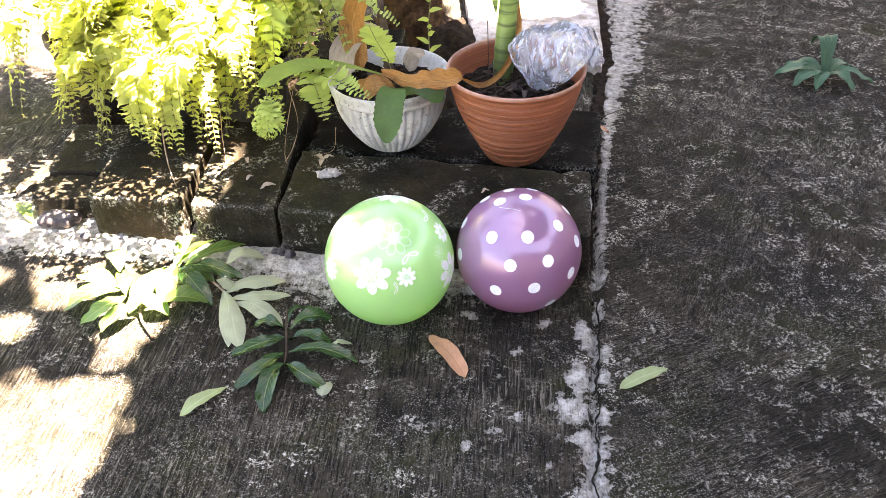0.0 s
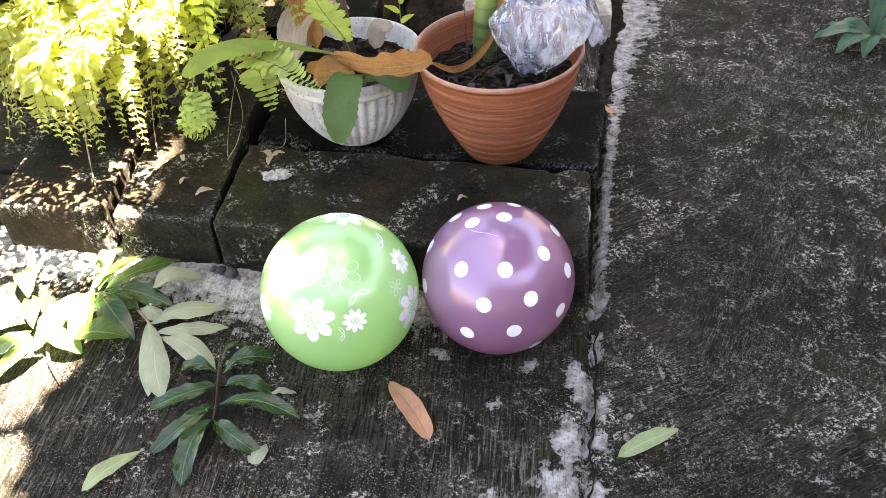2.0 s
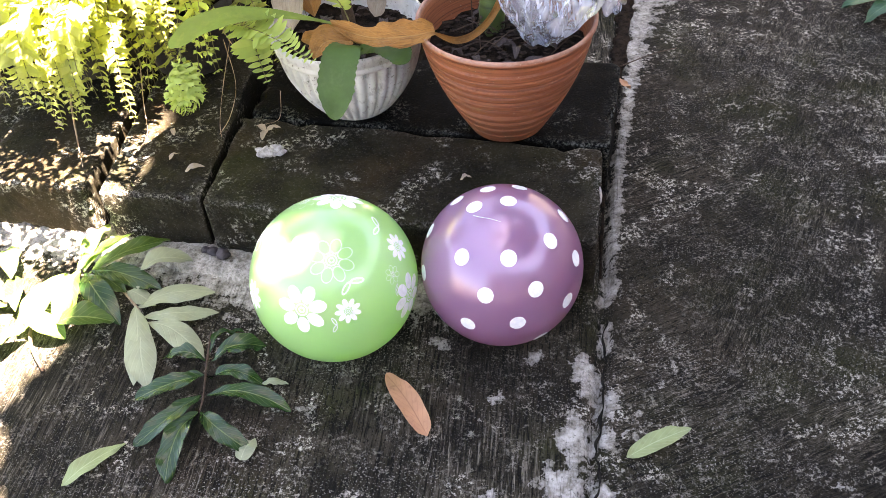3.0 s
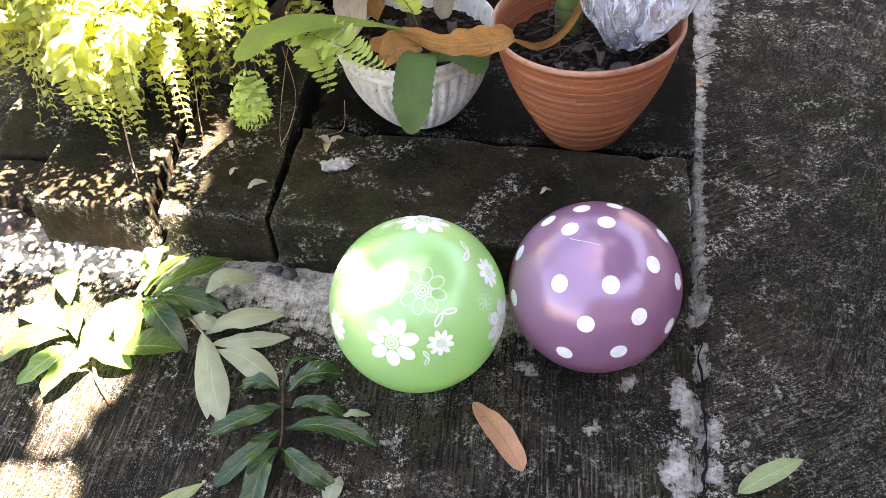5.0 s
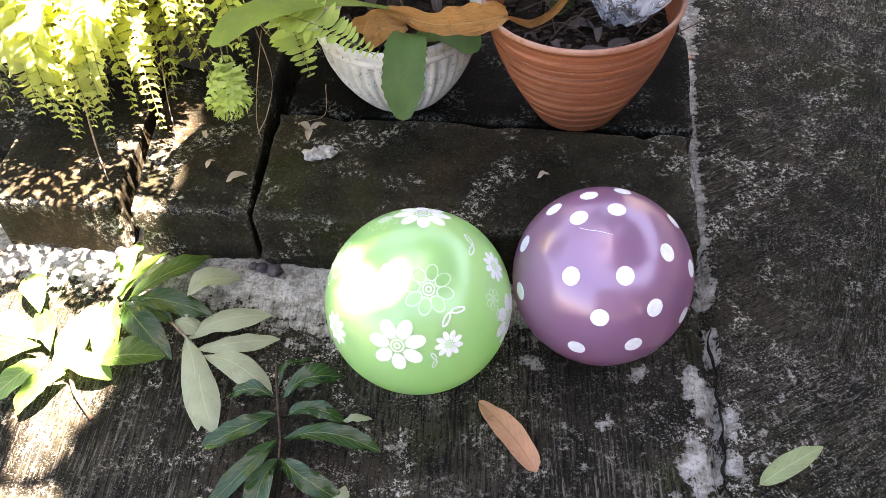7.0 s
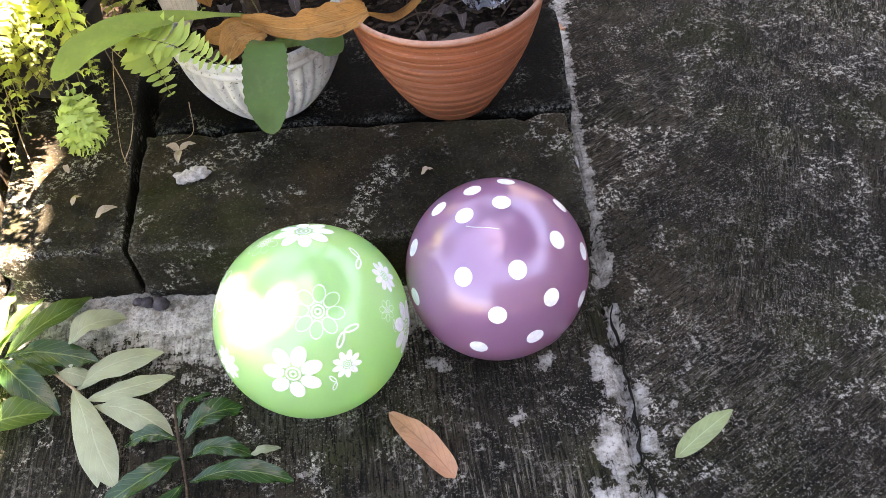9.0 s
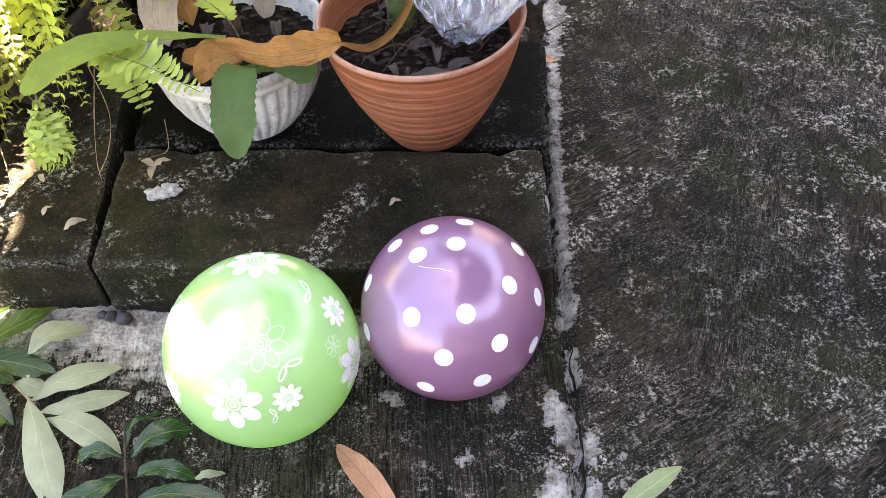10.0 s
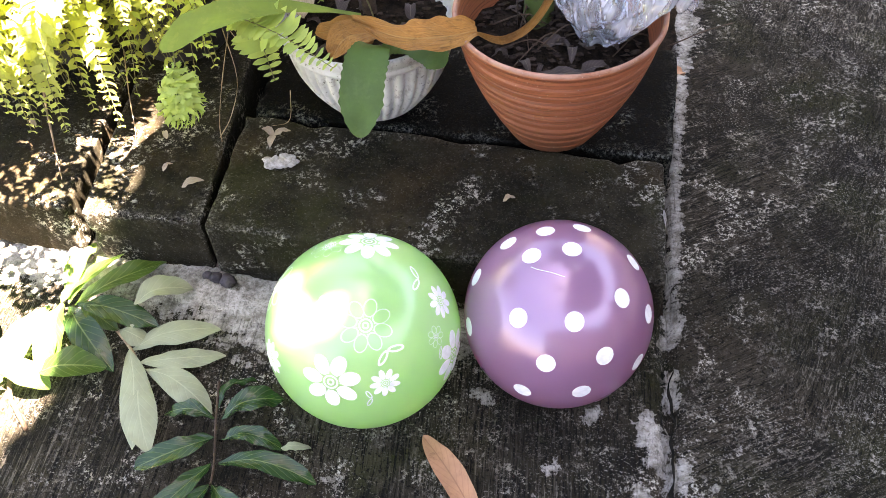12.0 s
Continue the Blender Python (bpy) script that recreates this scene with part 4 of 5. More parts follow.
for pts, w, s in (([(-0.145, 1.50, 0.222), (-0.15, 1.55, 0.255), (-0.11, 1.60, 0.270), (-0.07, 1.61, 0.25)], 0.05, 9), ([(-0.03, 1.55, 0.21), (-0.02, 1.56, 0.24), (0.0, 1.57, 0.235)], 0.03, 4)):
    bm = bmesh.new()
    blade(bm, pts, w, oval, 0.3, (0, -0.6, 1), 14, 7, wave=0.008, seed=s)
    part("withered_leaf", bm, M_leaf_tan, cactus, "pale tan withered leaf")
bm = bmesh.new()
tube(bm, [(-0.065, 1.53, 0.20), (-0.068, 1.53, 0.26), (-0.075, 1.54, 0.36)], 0.009, 0.006, 12, 9, 0.003)
part("stem", bm, M_twig, cactus, "short woody stem")


# ---------------- ferns ----------------
def frond(bm, pts, length_scale=1.0, pinna=0.030, gap=0.0095, seed=0, droop=0.25, start=0.12, fork=True, loose=1.0):
    """A sword-fern frond: a thin rachis with two rows of fork-tipped leaflets."""
    r = random.Random(seed)
    uvl = bm.loops.layers.uv.verify()
    rough = spline(pts, 20)
    length = sum((a - b).length for a, b in zip(rough, rough[1:]))
    n = max(8, int(length / gap))
    path = spline(pts, n)
    for i, p in enumerate(path):
        u = i / (n - 1)
        if u < start:
            continue
        d = (path[min(i + 1, n - 1)] - path[max(i - 1, 0)]).normalized()
        side = d.cross(Vector((0, 0, 1)))
        side = side.normalized() if side.length > 0.05 else Vector((1, 0, 0))
        nor = side.cross(d)
        size = pinna * (0.45 + 0.55 * min(1, (u - start) * 5)) * min(1.0, 2.4 * (1 - u) + 0.22)
        for s in (-1, 1):
            ln = size * r.uniform(0.82, 1.15)
            out = (side * s + d * (0.17 + r.uniform(-0.28, 0.28) * loose) + nor * r.uniform(-0.5, 0.5) * loose + Vector((0, 0, -droop * r.uniform(0.3, 1.8)))).normalized()
            along = (d - out * d.dot(out)).normalized()
            tilt = (along + nor * (r.uniform(-0.8, 0.9) * loose + 0.4 * (1 - loose))).normalized()
            lift = out.cross(tilt)
            w = (0.42 if fork else 0.38) * size
            curl = -0.24 * ln * r.uniform(0.2, 1.3)
            b0 = p
            rows = []
            for f, ww, lz in ((0.0, 0.30, 0.0), (0.28, 0.50, 0.09), (0.60, 0.52, 0.08), (0.84, 0.46 if fork else 0.34, 0.0)):
                mid = b0 + out * ln * f + lift * (lz * ln + curl * f * f)
                rows.append((bm.verts.new(mid + tilt * w * ww), bm.verts.new(mid - tilt * w * ww)))
            end = b0 + out * ln * 0.84 + lift * curl * 0.7
            if fork:
                notch = bm.verts.new(end + out * ln * 0.03)
                a1 = bm.verts.new(end + out * ln * r.uniform(0.18, 0.32) + tilt * w * 0.85 + lift * curl * 0.6)
                a2 = bm.verts.new(end + out * ln * r.uniform(0.12, 0.26) - tilt * w * 0.70 + lift * curl * 0.4)
                faces = [(rows[3][0], a1, notch), (rows[3][1], notch, a2), (rows[3][0], notch, rows[3][1])]
            else:
                faces = [(rows[3][0], bm.verts.new(end + out * ln * 0.18 + lift * curl * 0.2), rows[3][1])]
            faces += [(a[0], b[0], b[1], a[1]) for a, b in zip(rows, rows[1:])]
            for k, ids in enumerate(faces):
                f = bm.faces.new(ids)
                for loop in f.loops:
                    loop[uvl].uv = (0.5, 0.3)


def rachis(bm, pts, r0=0.0011, r1=0.0005):
    tube(bm, pts, r0, r1, 14, 5)


def fern(name_label, base, fronds, mat, fork=True):
    plant = thing("fern", name_label, "fern", (0, 0, 0), "ferns")
    for i, pts in enumerate(fronds):
        bm = bmesh.new()
        frond(bm, pts, seed=hash_seed(base, i), fork=fork, pinna=0.022 + 0.011 * ((i * 7) % 5) / 4 if fork else 0.031, gap=0.0095 if fork else 0.0088, start=0.12 if fork else 0.30, droop=0.25 if fork else -0.25, loose=1.0 if fork else 0.25)
        leafy = part("frond", bm, mat, plant)
        bm = bmesh.new()
        rachis(bm, pts)
        part("rachis", bm, M_greentwig, leafy, "thin brownish-green stalk")
    return plant


def hash_seed(base, i):
    return int(abs(base[0] * 1000) + abs(base[1] * 77) + i * 13)


def fern_pot(x, y, r, h, z=0.09):
    pot = thing("plant_pot", "dusty black plastic nursery pot under the fern", "pot", (x, y, z), "fern pots")
    bm = bmesh.new()
    lathe(bm, [(0.001, 0.002), (r * 0.74, 0), (r * 0.76, 0.004), (r * 0.97, h - 0.02), (r * 0.98, h - 0.018), (r * 1.03, h - 0.016), (r * 1.03, h), (r * 0.98, h), (r * 0.93, h - 0.03), (0.001, h - 0.03)], 48)
    part("body", bm, M_blackpot, pot)
    part("soil", soil_disc(r * 0.93, h - 0.022, x * 9), M_soil, pot, "dark potting soil")


def random_fronds(base, count, seed, reach=(0.22, 0.42), arc=(0, 360), rise=(0.10, 0.26)):
    r = random.Random(seed)
    out = []
    for i in range(count):
        a = radians(r.uniform(*arc))
        d = Vector((math.cos(a), math.sin(a), 0))
        ln, up = r.uniform(*reach), r.uniform(*rise)
        b = Vector(base) + d * r.uniform(0.0, 0.05)
        tip_drop = r.uniform(-0.12, 0.10)
        bend = Vector((-d.y, d.x, 0)) * r.uniform(-0.06, 0.06)
        tip = b + d * ln + Vector((0, 0, up - 0.13 + tip_drop)) + bend
        tip.z = max(tip.z, 0.125)
        front = (1.53 if tip.x < -0.62 else 1.46) + 0.05 * r.random()
        if tip.y < front:
            tip.y = front
        out.append([b, b + d * ln * 0.25 + Vector((0, 0, up * 0.8)), b + d * ln * 0.62 + Vector((0, 0, up * 0.95)) + bend * 0.4, tip])
    return out


for k, (x, y, r, h) in enumerate(((-0.52, 1.66, 0.085, 0.12), (-0.355, 1.655, 0.085, 0.12), (-0.72, 1.80, 0.085, 0.12))):
    fern_pot(x, y, r, h)
fern("sunlit yellow-green fishtail fern spilling over the blocks", (-0.52, 1.66), random_fronds((-0.50, 1.66, 0.20), 56, 3, (0.14, 0.30), (225, 420)), M_fern)
fern("bright yellow-green fishtail fern trailing from its pot", (-0.355, 1.655), random_fronds((-0.355, 1.67, 0.20), 44, 8, (0.10, 0.23), (170, 395)), M_fern)
fern("large pale green fern in full sun behind the blocks", (-0.72, 1.80), random_fronds((-0.70, 1.80, 0.22), 72, 21, (0.16, 0.42), (120, 420), (0.10, 0.30)), M_fern)
fern("low sunlit fern with fork-tipped fronds over the block edge", (-0.5, 1.6), random_fronds((-0.52, 1.60, 0.22), 60, 41, (0.07, 0.20), (185, 355), (0.04, 0.15)), M_fern)
fern("dense sunlit fern at the back of the bed", (-0.40, 1.95), random_fronds((-0.45, 1.95, 0.16), 70, 33, (0.16, 0.4), (140, 400), (0.15, 0.36)), M_fern)

fern("fork-tipped fern fronds leaning towards the white pot", (-0.27, 1.66), random_fronds((-0.29, 1.66, 0.22), 34, 57, (0.08, 0.20), (200, 430), (0.10, 0.24)), M_fern_cool)

r5 = random.Random(61)
hang = []
for i in range(20):
    x = r5.choice((-0.49, -0.46, -0.44, -0.36, -0.38)) + r5.gauss(0, 0.018)
    low = 0.215 if x > -0.41 else 0.125
    tip = Vector((x + r5.uniform(-0.05, 0.04), r5.uniform(1.38, 1.47) + (0.05 if x < -0.54 else 0), low + 0.10 * r5.random() ** 1.5))
    b = Vector((x, 1.64, 0.24))
    top = Vector(((x + tip.x) / 2, r5.uniform(1.50, 1.58), r5.uniform(0.29, 0.38)))
    hang.append([b, top, Vector((tip.x * 0.8 + top.x * 0.2, tip.y + 0.025, (top.z + tip.z) / 2 + 0.03)), tip])
fern("sunlit fern fronds hanging in a curtain over the blocks", (-0.5, 1.5), hang, M_fern)

# single fronds reaching over the white pot
fern("young green fern fronds reaching over the white pot", (-0.2, 1.5), [
    [(-0.300, 1.52, 0.225), (-0.225, 1.44, 0.275), (-0.155, 1.392, 0.280), (-0.090, 1.348, 0.264)],
    [(-0.260, 1.56, 0.20), (-0.215, 1.50, 0.235), (-0.195, 1.465, 0.220), (-0.182, 1.442, 0.175)],
    [(-0.330, 1.66, 0.22), (-0.245, 1.60, 0.40), (-0.135, 1.555, 0.385), (-0.045, 1.525, 0.315)],
    [(-0.055, 1.50, 0.20), (-0.062, 1.47, 0.27), (-0.078, 1.43, 0.33), (-0.085, 1.40, 0.37)],
    [(-0.33, 1.68, 0.2), (-0.27, 1.62, 0.36), (-0.20, 1.585, 0.40), (-0.13, 1.60, 0.40)],
], M_fern_cool, False)

sprig = thing("sprig", "thin upright sprig with small green leaves by the pots", "plant")
pts = [(0.015, 1.60, 0.12), (0.008, 1.63, 0.21), (0.010, 1.66, 0.28), (0.030, 1.70, 0.37)]
bm = bmesh.new()
tube(bm, pts, 0.0012, 0.0008, 14, 5)
part("stem", bm, M_greentwig, sprig)
for i, p in enumerate(spline(pts, 16)[5:]):
    w = 2.4 * i + 0.4
    e = Vector((math.cos(w) * 0.022, -0.006, 0.010 + 0.006 * math.sin(w * 3)))
    bm = bmesh.new()
    blade(bm, [p, p + e * 0.5 + Vector((0, 0, 0.003)), p + e * 1.15], 0.010, lance, 0.3, (0, -1, 0.4), 8, seed=i)
    part("leaf", bm, M_fern_cool, sprig)

# curled frond hanging as a dense tuft
tuft = thing("fern_tuft", "dense curled light green fern tuft hanging over the block", "fern")
for i in range(11):
    a = i * 2.4
    c = Vector((-0.262, 1.338, 0.252))
    bm = bmesh.new()
    pts = [c + Vector((0, 0.02, 0.016)), c + Vector((0.014 * math.cos(a), 0.010 * math.sin(a), 0.002)), c + Vector((0.019 * math.cos(a), 0.013 * math.sin(a) - 0.006, -0.022)), c + Vector((0.007 * math.cos(a), 0.007 * math.sin(a) - 0.012, -0.043))]
    frond(bm, pts, pinna=0.013, gap=0.007, seed=50 + i, start=0.0)
    part("frond", bm, M_fern_cool, tuft)
bm = bmesh.new()
tube(bm, [(-0.285, 1.50, 0.235), (-0.270, 1.40, 0.285), (-0.262, 1.355, 0.268)], 0.0011, 0.0008, 12, 5)
part("rachis", bm, M_greentwig, tuft, "thin arching stalk")

# hanging roots
ROOTS = [[(-0.505, 1.55, 0.16), (-0.495, 1.48, 0.14), (-0.478, 1.42, 0.105), (-0.450, 1.355, 0.10)], [(-0.39, 1.52, 0.17), (-0.383, 1.47, 0.13), (-0.375, 1.43, 0.10), (-0.38, 1.40, 0.096)],
         [(-0.255, 1.52, 0.20), (-0.24, 1.48, 0.15), (-0.252, 1.455, 0.11), (-0.265, 1.425, 0.098)], [(-0.25, 1.53, 0.19), (-0.262, 1.48, 0.14), (-0.265, 1.44, 0.11), (-0.258, 1.41, 0.104)],
         [(-0.165, 1.44, 0.16), (-0.172, 1.43, 0.12), (-0.20, 1.44, 0.102)], [(-0.275, 1.56, 0.23), (-0.24, 1.50, 0.21), (-0.215, 1.47, 0.20)]]
for i, pts in enumerate(ROOTS):
    bm = bmesh.new()
    tube(bm, pts, 0.0022 if i == 0 else 0.0006, 0.0004, 16, 6, 0.0006)
    tagged(part("aerial_root", bm, M_root), "thin pale hanging root strand over the block", "root", "hanging roots")
for i, (x, y, z) in enumerate(((-0.36, 1.70, 0.31), (-0.345, 1.69, 0.315), (-0.35, 1.71, 0.30), (-0.335, 1.71, 0.30))):
    bm = bmesh.new()
    rock(bm, x, y, z, 0.007, 0.006, 0.007, i * 3.0, 2, 0.6)
    tagged(part("flower", bm, M_flower), "tiny red flower among the ferns", "flower", "red flowers")

# fibrous stump behind the pots
bm = bmesh.new()
tube(bm, [(-0.05, 2.10, 0.0), (-0.045, 2.12, 0.10), (-0.05, 2.16, 0.3), (-0.06, 2.2, 0.7)], 0.085, 0.06, 40, 40, 0.02)
for v in bm.verts:
    v.co += Vector((0.012 * noise.noise(Vector((v.co.x * 140, v.co.y * 140, v.co.z * 9))), -0.010 * abs(noise.noise(Vector((v.co.x * 160, v.co.y * 160, v.co.z * 12)))), 0))
trunk = tagged(part("palm_stump", bm, M_bark), "fibrous brown palm stump behind the pots", "trunk")
bm = bmesh.new()
rock(bm, 0.045, 1.99, 0.02, 0.07, 0.11, 0.07, 8.0, 4, 0.4)
tagged(part("soil_mound", bm, M_soil), "mound of dark soil beside the stump", "soil")

# ---------------- leaves lying on the paving ----------------
def ground_leaf(bm, x0, y0, x1, y1, width, z=0.004, arch=0.010, profile=lance, fold=0.2, wave=0.004, seed=0.0, tip=0.003, bend=0.0):
    a, b = Vector((x0, y0, z)), Vector((x1, y1, tip))
    d = b - a
    side = Vector((-d.y, d.x, 0)) * bend
    blade(bm, [a, a.lerp(b, 0.35) + side + Vector((0, 0, arch)), a.lerp(b, 0.7) + side * 0.8 + Vector((0, 0, arch * 0.8)), b], width, profile, fold, n=20, wave=wave, seed=seed)


bunch = thing("leaf_branch", "fallen branch of fresh green leaves lying in a sun patch", "branch")
BUNCH = [(-0.528, 1.204, -0.567, 1.274, 0.034, 0), (-0.517, 1.164, -0.604, 1.211, 0.037, 0), (-0.513, 1.152, -0.605, 1.128, 0.038, 1), (-0.495, 1.131, -0.562, 1.084, 0.034, 0), (-0.476, 1.113, -0.523, 1.065, 0.030, 0),
         (-0.478, 1.116, -0.427, 1.110, 0.032, 0), (-0.455, 1.218, -0.494, 1.118, 0.042, 0), (-0.452, 1.206, -0.439, 1.120, 0.028, 0), (-0.436, 1.218, -0.429, 1.150, 0.024, 0), (-0.433, 1.222, -0.424, 1.318, 0.026, 0),
         (-0.440, 1.220, -0.418, 1.278, 0.022, 0), (-0.432, 1.220, -0.385, 1.306, 0.018, 1), (-0.425, 1.220, -0.330, 1.290, 0.032, 1), (-0.420, 1.217, -0.316, 1.187, 0.034, 2), (-0.430, 1.216, -0.360, 1.132, 0.036, 2),
         (-0.411, 1.213, -0.365, 1.185, 0.022, 1), (-0.437, 1.121, -0.367, 1.134, 0.040, 1), (-0.345, 1.208, -0.288, 1.248, 0.036, 3), (-0.505, 1.150, -0.530, 1.215, 0.026, 1)]
rng = random.Random(12)
LEAF_MATS = (M_leaf_green, M_leaf_mid, M_leaf_dark, M_leaf_pale)
for i, (x0, y0, x1, y1, w, m) in enumerate(BUNCH):
    bm = bmesh.new()
    high = 0.020 + 0.016 * rng.random()
    ground_leaf(bm, x0, y0, x1, y1, w, high, rng.uniform(0.008, 0.016), elliptic, seed=i * 1.3, tip=rng.uniform(0.008, 0.020), fold=rng.uniform(0.10, 0.35), bend=rng.uniform(-0.08, 0.08), wave=0.006)
    part("leaf", bm, LEAF_MATS[m], bunch)
bm = bmesh.new()
tube(bm, [(-0.440, 1.060, 0.006), (-0.472, 1.108, 0.015), (-0.465, 1.16, 0.025), (-0.440, 1.215, 0.022), (-0.375, 1.198, 0.013)], 0.0028, 0.002, 12, 7)
part("twig", bm, M_twig, bunch)

pale = thing("leaf_branch", "fallen twig with pale grey-green leaves turned underside up", "branch")
for i, (x0, y0, x1, y1, w) in enumerate([(-0.346, 1.158, -0.245, 1.190, 0.034), (-0.330, 1.140, -0.233, 1.153, 0.028), (-0.320, 1.130, -0.236, 1.076, 0.034), (-0.322, 1.130, -0.296, 1.028, 0.037), (-0.343, 1.155, -0.316, 1.034, 0.034), (-0.360, 1.182, -0.322, 1.168, 0.024)]):
    bm = bmesh.new()
    ground_leaf(bm, x0, y0, x1, y1, w, 0.012 + 0.002 * i, 0.010, elliptic, seed=i * 2.1, fold=-0.15, tip=0.006, wave=0.005, bend=0.05 * (-1) ** i)
    part("leaf", bm, M_leaf_pale, pale)
bm = bmesh.new()
tube(bm, [(-0.375, 1.195, 0.012), (-0.345, 1.16, 0.014), (-0.318, 1.12, 0.014)], 0.0022, 0.0016, 10, 7)
part("twig", bm, M_root, pale)

spray = thing("leaf_spray", "dark green compound leaf spray lying flat on the paving", "branch")
for i, (x0, y0, x1, y1, w, bend) in enumerate([(-0.229, 1.080, -0.192, 1.117, 0.010, 0.16), (-0.224, 1.067, -0.158, 1.092, 0.031, 0.06), (-0.221, 1.040, -0.150, 1.030, 0.021, 0.10), (-0.218, 1.014, -0.112, 0.991, 0.027, 0.06), (-0.220, 0.990, -0.149, 0.934, 0.027, -0.07),
                                               (-0.223, 0.990, -0.242, 0.896, 0.032, -0.06), (-0.226, 1.014, -0.291, 0.945, 0.026, 0.07), (-0.227, 1.045, -0.309, 1.012, 0.030, 0.06), (-0.231, 1.068, -0.290, 1.076, 0.019, -0.05)]):
    bm = bmesh.new()
    ground_leaf(bm, x0, y0, x1, y1, w * 0.92, 0.010, 0.012, oblong, seed=i * 1.7 + 4, fold=0.28, tip=0.006, bend=bend, wave=0.009)
    part("leaflet", bm, M_leaf_dark, spray)
bm = bmesh.new()
tube(bm, [(-0.234, 1.116, 0.010), (-0.229, 1.067, 0.011), (-0.222, 1.014, 0.011), (-0.222, 0.989, 0.010)], 0.0016, 0.0012, 10, 6)
part("rachis", bm, M_twig, spray)
for i, (x0, y0, x1, y1, w) in enumerate([(-0.153, 1.031, -0.122, 1.034, 0.010), (-0.160, 0.922, -0.150, 0.956, 0.022)]):
    bm = bmesh.new()
    ground_leaf(bm, x0, y0, x1, y1, w, 0.010, 0.006, oval, seed=i, fold=-0.2)
    part("leaf_tip", bm, M_leaf_pale, spray, "pale upturned leaf end")

for name, c, w, mat, label, prof_, arch in (
        ("fallen_leaf", (-0.362, 0.896, -0.304, 0.952), 0.026, M_leaf_fallen, "pale green fallen leaf on the paving", lance, 0.006),
        ("fallen_leaf", (0.052, 0.955, -0.002, 1.046), 0.029, M_leaf_brown, "dry tan fallen leaf curling on the paving", oval, 0.012),
        ("fallen_leaf", (-0.800, 1.462, -0.752, 1.392), 0.030, M_leaf_mid, "green fallen leaf beside the low block", lance, 0.008),
        ("fallen_leaf", (-0.815, 1.490, -0.785, 1.535), 0.026, M_leaf_tan, "small dry tan leaf beside the low block", oval, 0.010),
        ("fallen_leaf", (0.276, 0.922, 0.354, 0.960), 0.027, M_leaf_fallen, "pale green pointed leaf lying on the paving", lance, 0.005)):
    bm = bmesh.new()
    ground_leaf(bm, *c, w, 0.004, arch, prof_, 0.22, 0.006, len(label) * 0.7)
    tagged(part(name, bm, mat), label, "leaf", "fallen leaves")

weed = thing("weed", "dark green weed with drooping leaves growing from the paving", "plant", (0.90, 1.86, 0.0))
for i, (a, ln, w) in enumerate(((172, 0.100, 0.050), (205, 0.085, 0.046), (238, 0.070, 0.036), (300, 0.075, 0.036), (335, 0.095, 0.030), (140, 0.085, 0.044), (95, 0.080, 0.030), (70, 0.085, 0.028), (30, 0.080, 0.034))):
    d = Vector((math.cos(radians(a)), math.sin(radians(a)), 0))
    up = 0.05 if 60 < a < 100 else 0.0
    bm = bmesh.new()
    blade(bm, [(0, 0, 0.006), d * ln * 0.4 + Vector((0, 0, 0.030 + up)), d * ln * 0.8 + Vector((0, 0, 0.024 + up)), d * ln * 1.1 + Vector((0, 0, 0.006 + up * 0.8))], w, lance, 0.2, n=14, wave=0.012, seed=i)
    part("leaf", bm, M_weed, weed)

# ---------------- crumbs, pebbles, bits ----------------
bm = bmesh.new()
for i, (x, y, rx, ry) in enumerate(((-0.188, 1.370, 0.012, 0.008), (-0.170, 1.374, 0.011, 0.009))):
    rock(bm, x, y, 0.104, rx, ry, 0.007, 3.0 + i * 4, 4, 0.55)
tagged(part("cement_crumb", bm, M_chip), "crumbly whitish lump of cement on the block", "lump")
bm = bmesh.new()
for a in (20, 140, 265):
    d = Vector((math.cos(radians(a)), math.sin(radians(a)), 0))
    p = Vector((-0.193, 1.418, 0.106))
    blade(bm, [p, p + d * 0.012 + Vector((0, 0, 0.004)), p + d * 0.022], 0.010, oval, 0.3, n=7, wave=0.004, seed=a)
tagged(part("dry_leaf_bit", bm, M_leaf_tan), "small forked dry leaf bit on the block", "leaf", "dry bits")
for i, (x, y, w) in enumerate(((-0.283, 1.340, 0.4), (-0.335, 1.43, 1.9), (-0.32, 1.37, 0.9), (-0.52, 1.46, 2.6), (0.10, 1.30, 0.3))):
    d = Vector((math.cos(w), math.sin(w), 0)) * (0.014 if i == 0 else 0.008)
    bm = bmesh.new()
    blade(bm, [Vector((x, y, 0.101)) - d, Vector((x, y, 0.107)), Vector((x, y, 0.101)) + d], 0.012 if i == 0 else 0.007, oval, 0.2, n=7, wave=0.003, seed=i)
    tagged(part("dry_leaf_bit", bm, M_leaf_tan), "small pale yellow leaf bit on the block" if i == 0 else "tiny dry leaf bit on the block", "leaf", "dry bits")
for i, (x, y, r) in enumerate(((-0.262, 1.268, 0.008), (-0.247, 1.262, 0.010), (-0.275, 1.274, 0.006), (-0.450, 1.312, 0.010), (-0.435, 1.306, 0.008), (-0.63, 1.335, 0.009))):
    bm = bmesh.new()
    rock(bm, x, y - 0.004, 0.006 + r * 0.75, r, r * 0.9, r * 0.8, i * 2.3, 3, 0.3)
    tagged(part("pebble", bm, M_pebble), "small dark grey pebble at the foot of the block", "pebble", "pebbles")
bm = bmesh.new()
rock(bm, -0.695, 1.385, 0.016, 0.040, 0.022, 0.016, 5.0, 4, 0.15)
tagged(part("stone", bm, M_pebble), "flat smooth grey-brown stone at the foot of the blocks", "stone")
bm = bmesh.new()
rock(bm, 0.277, 1.285, 0.080, 0.005, 0.016, 0.014, 2.0, 3, 0.5)
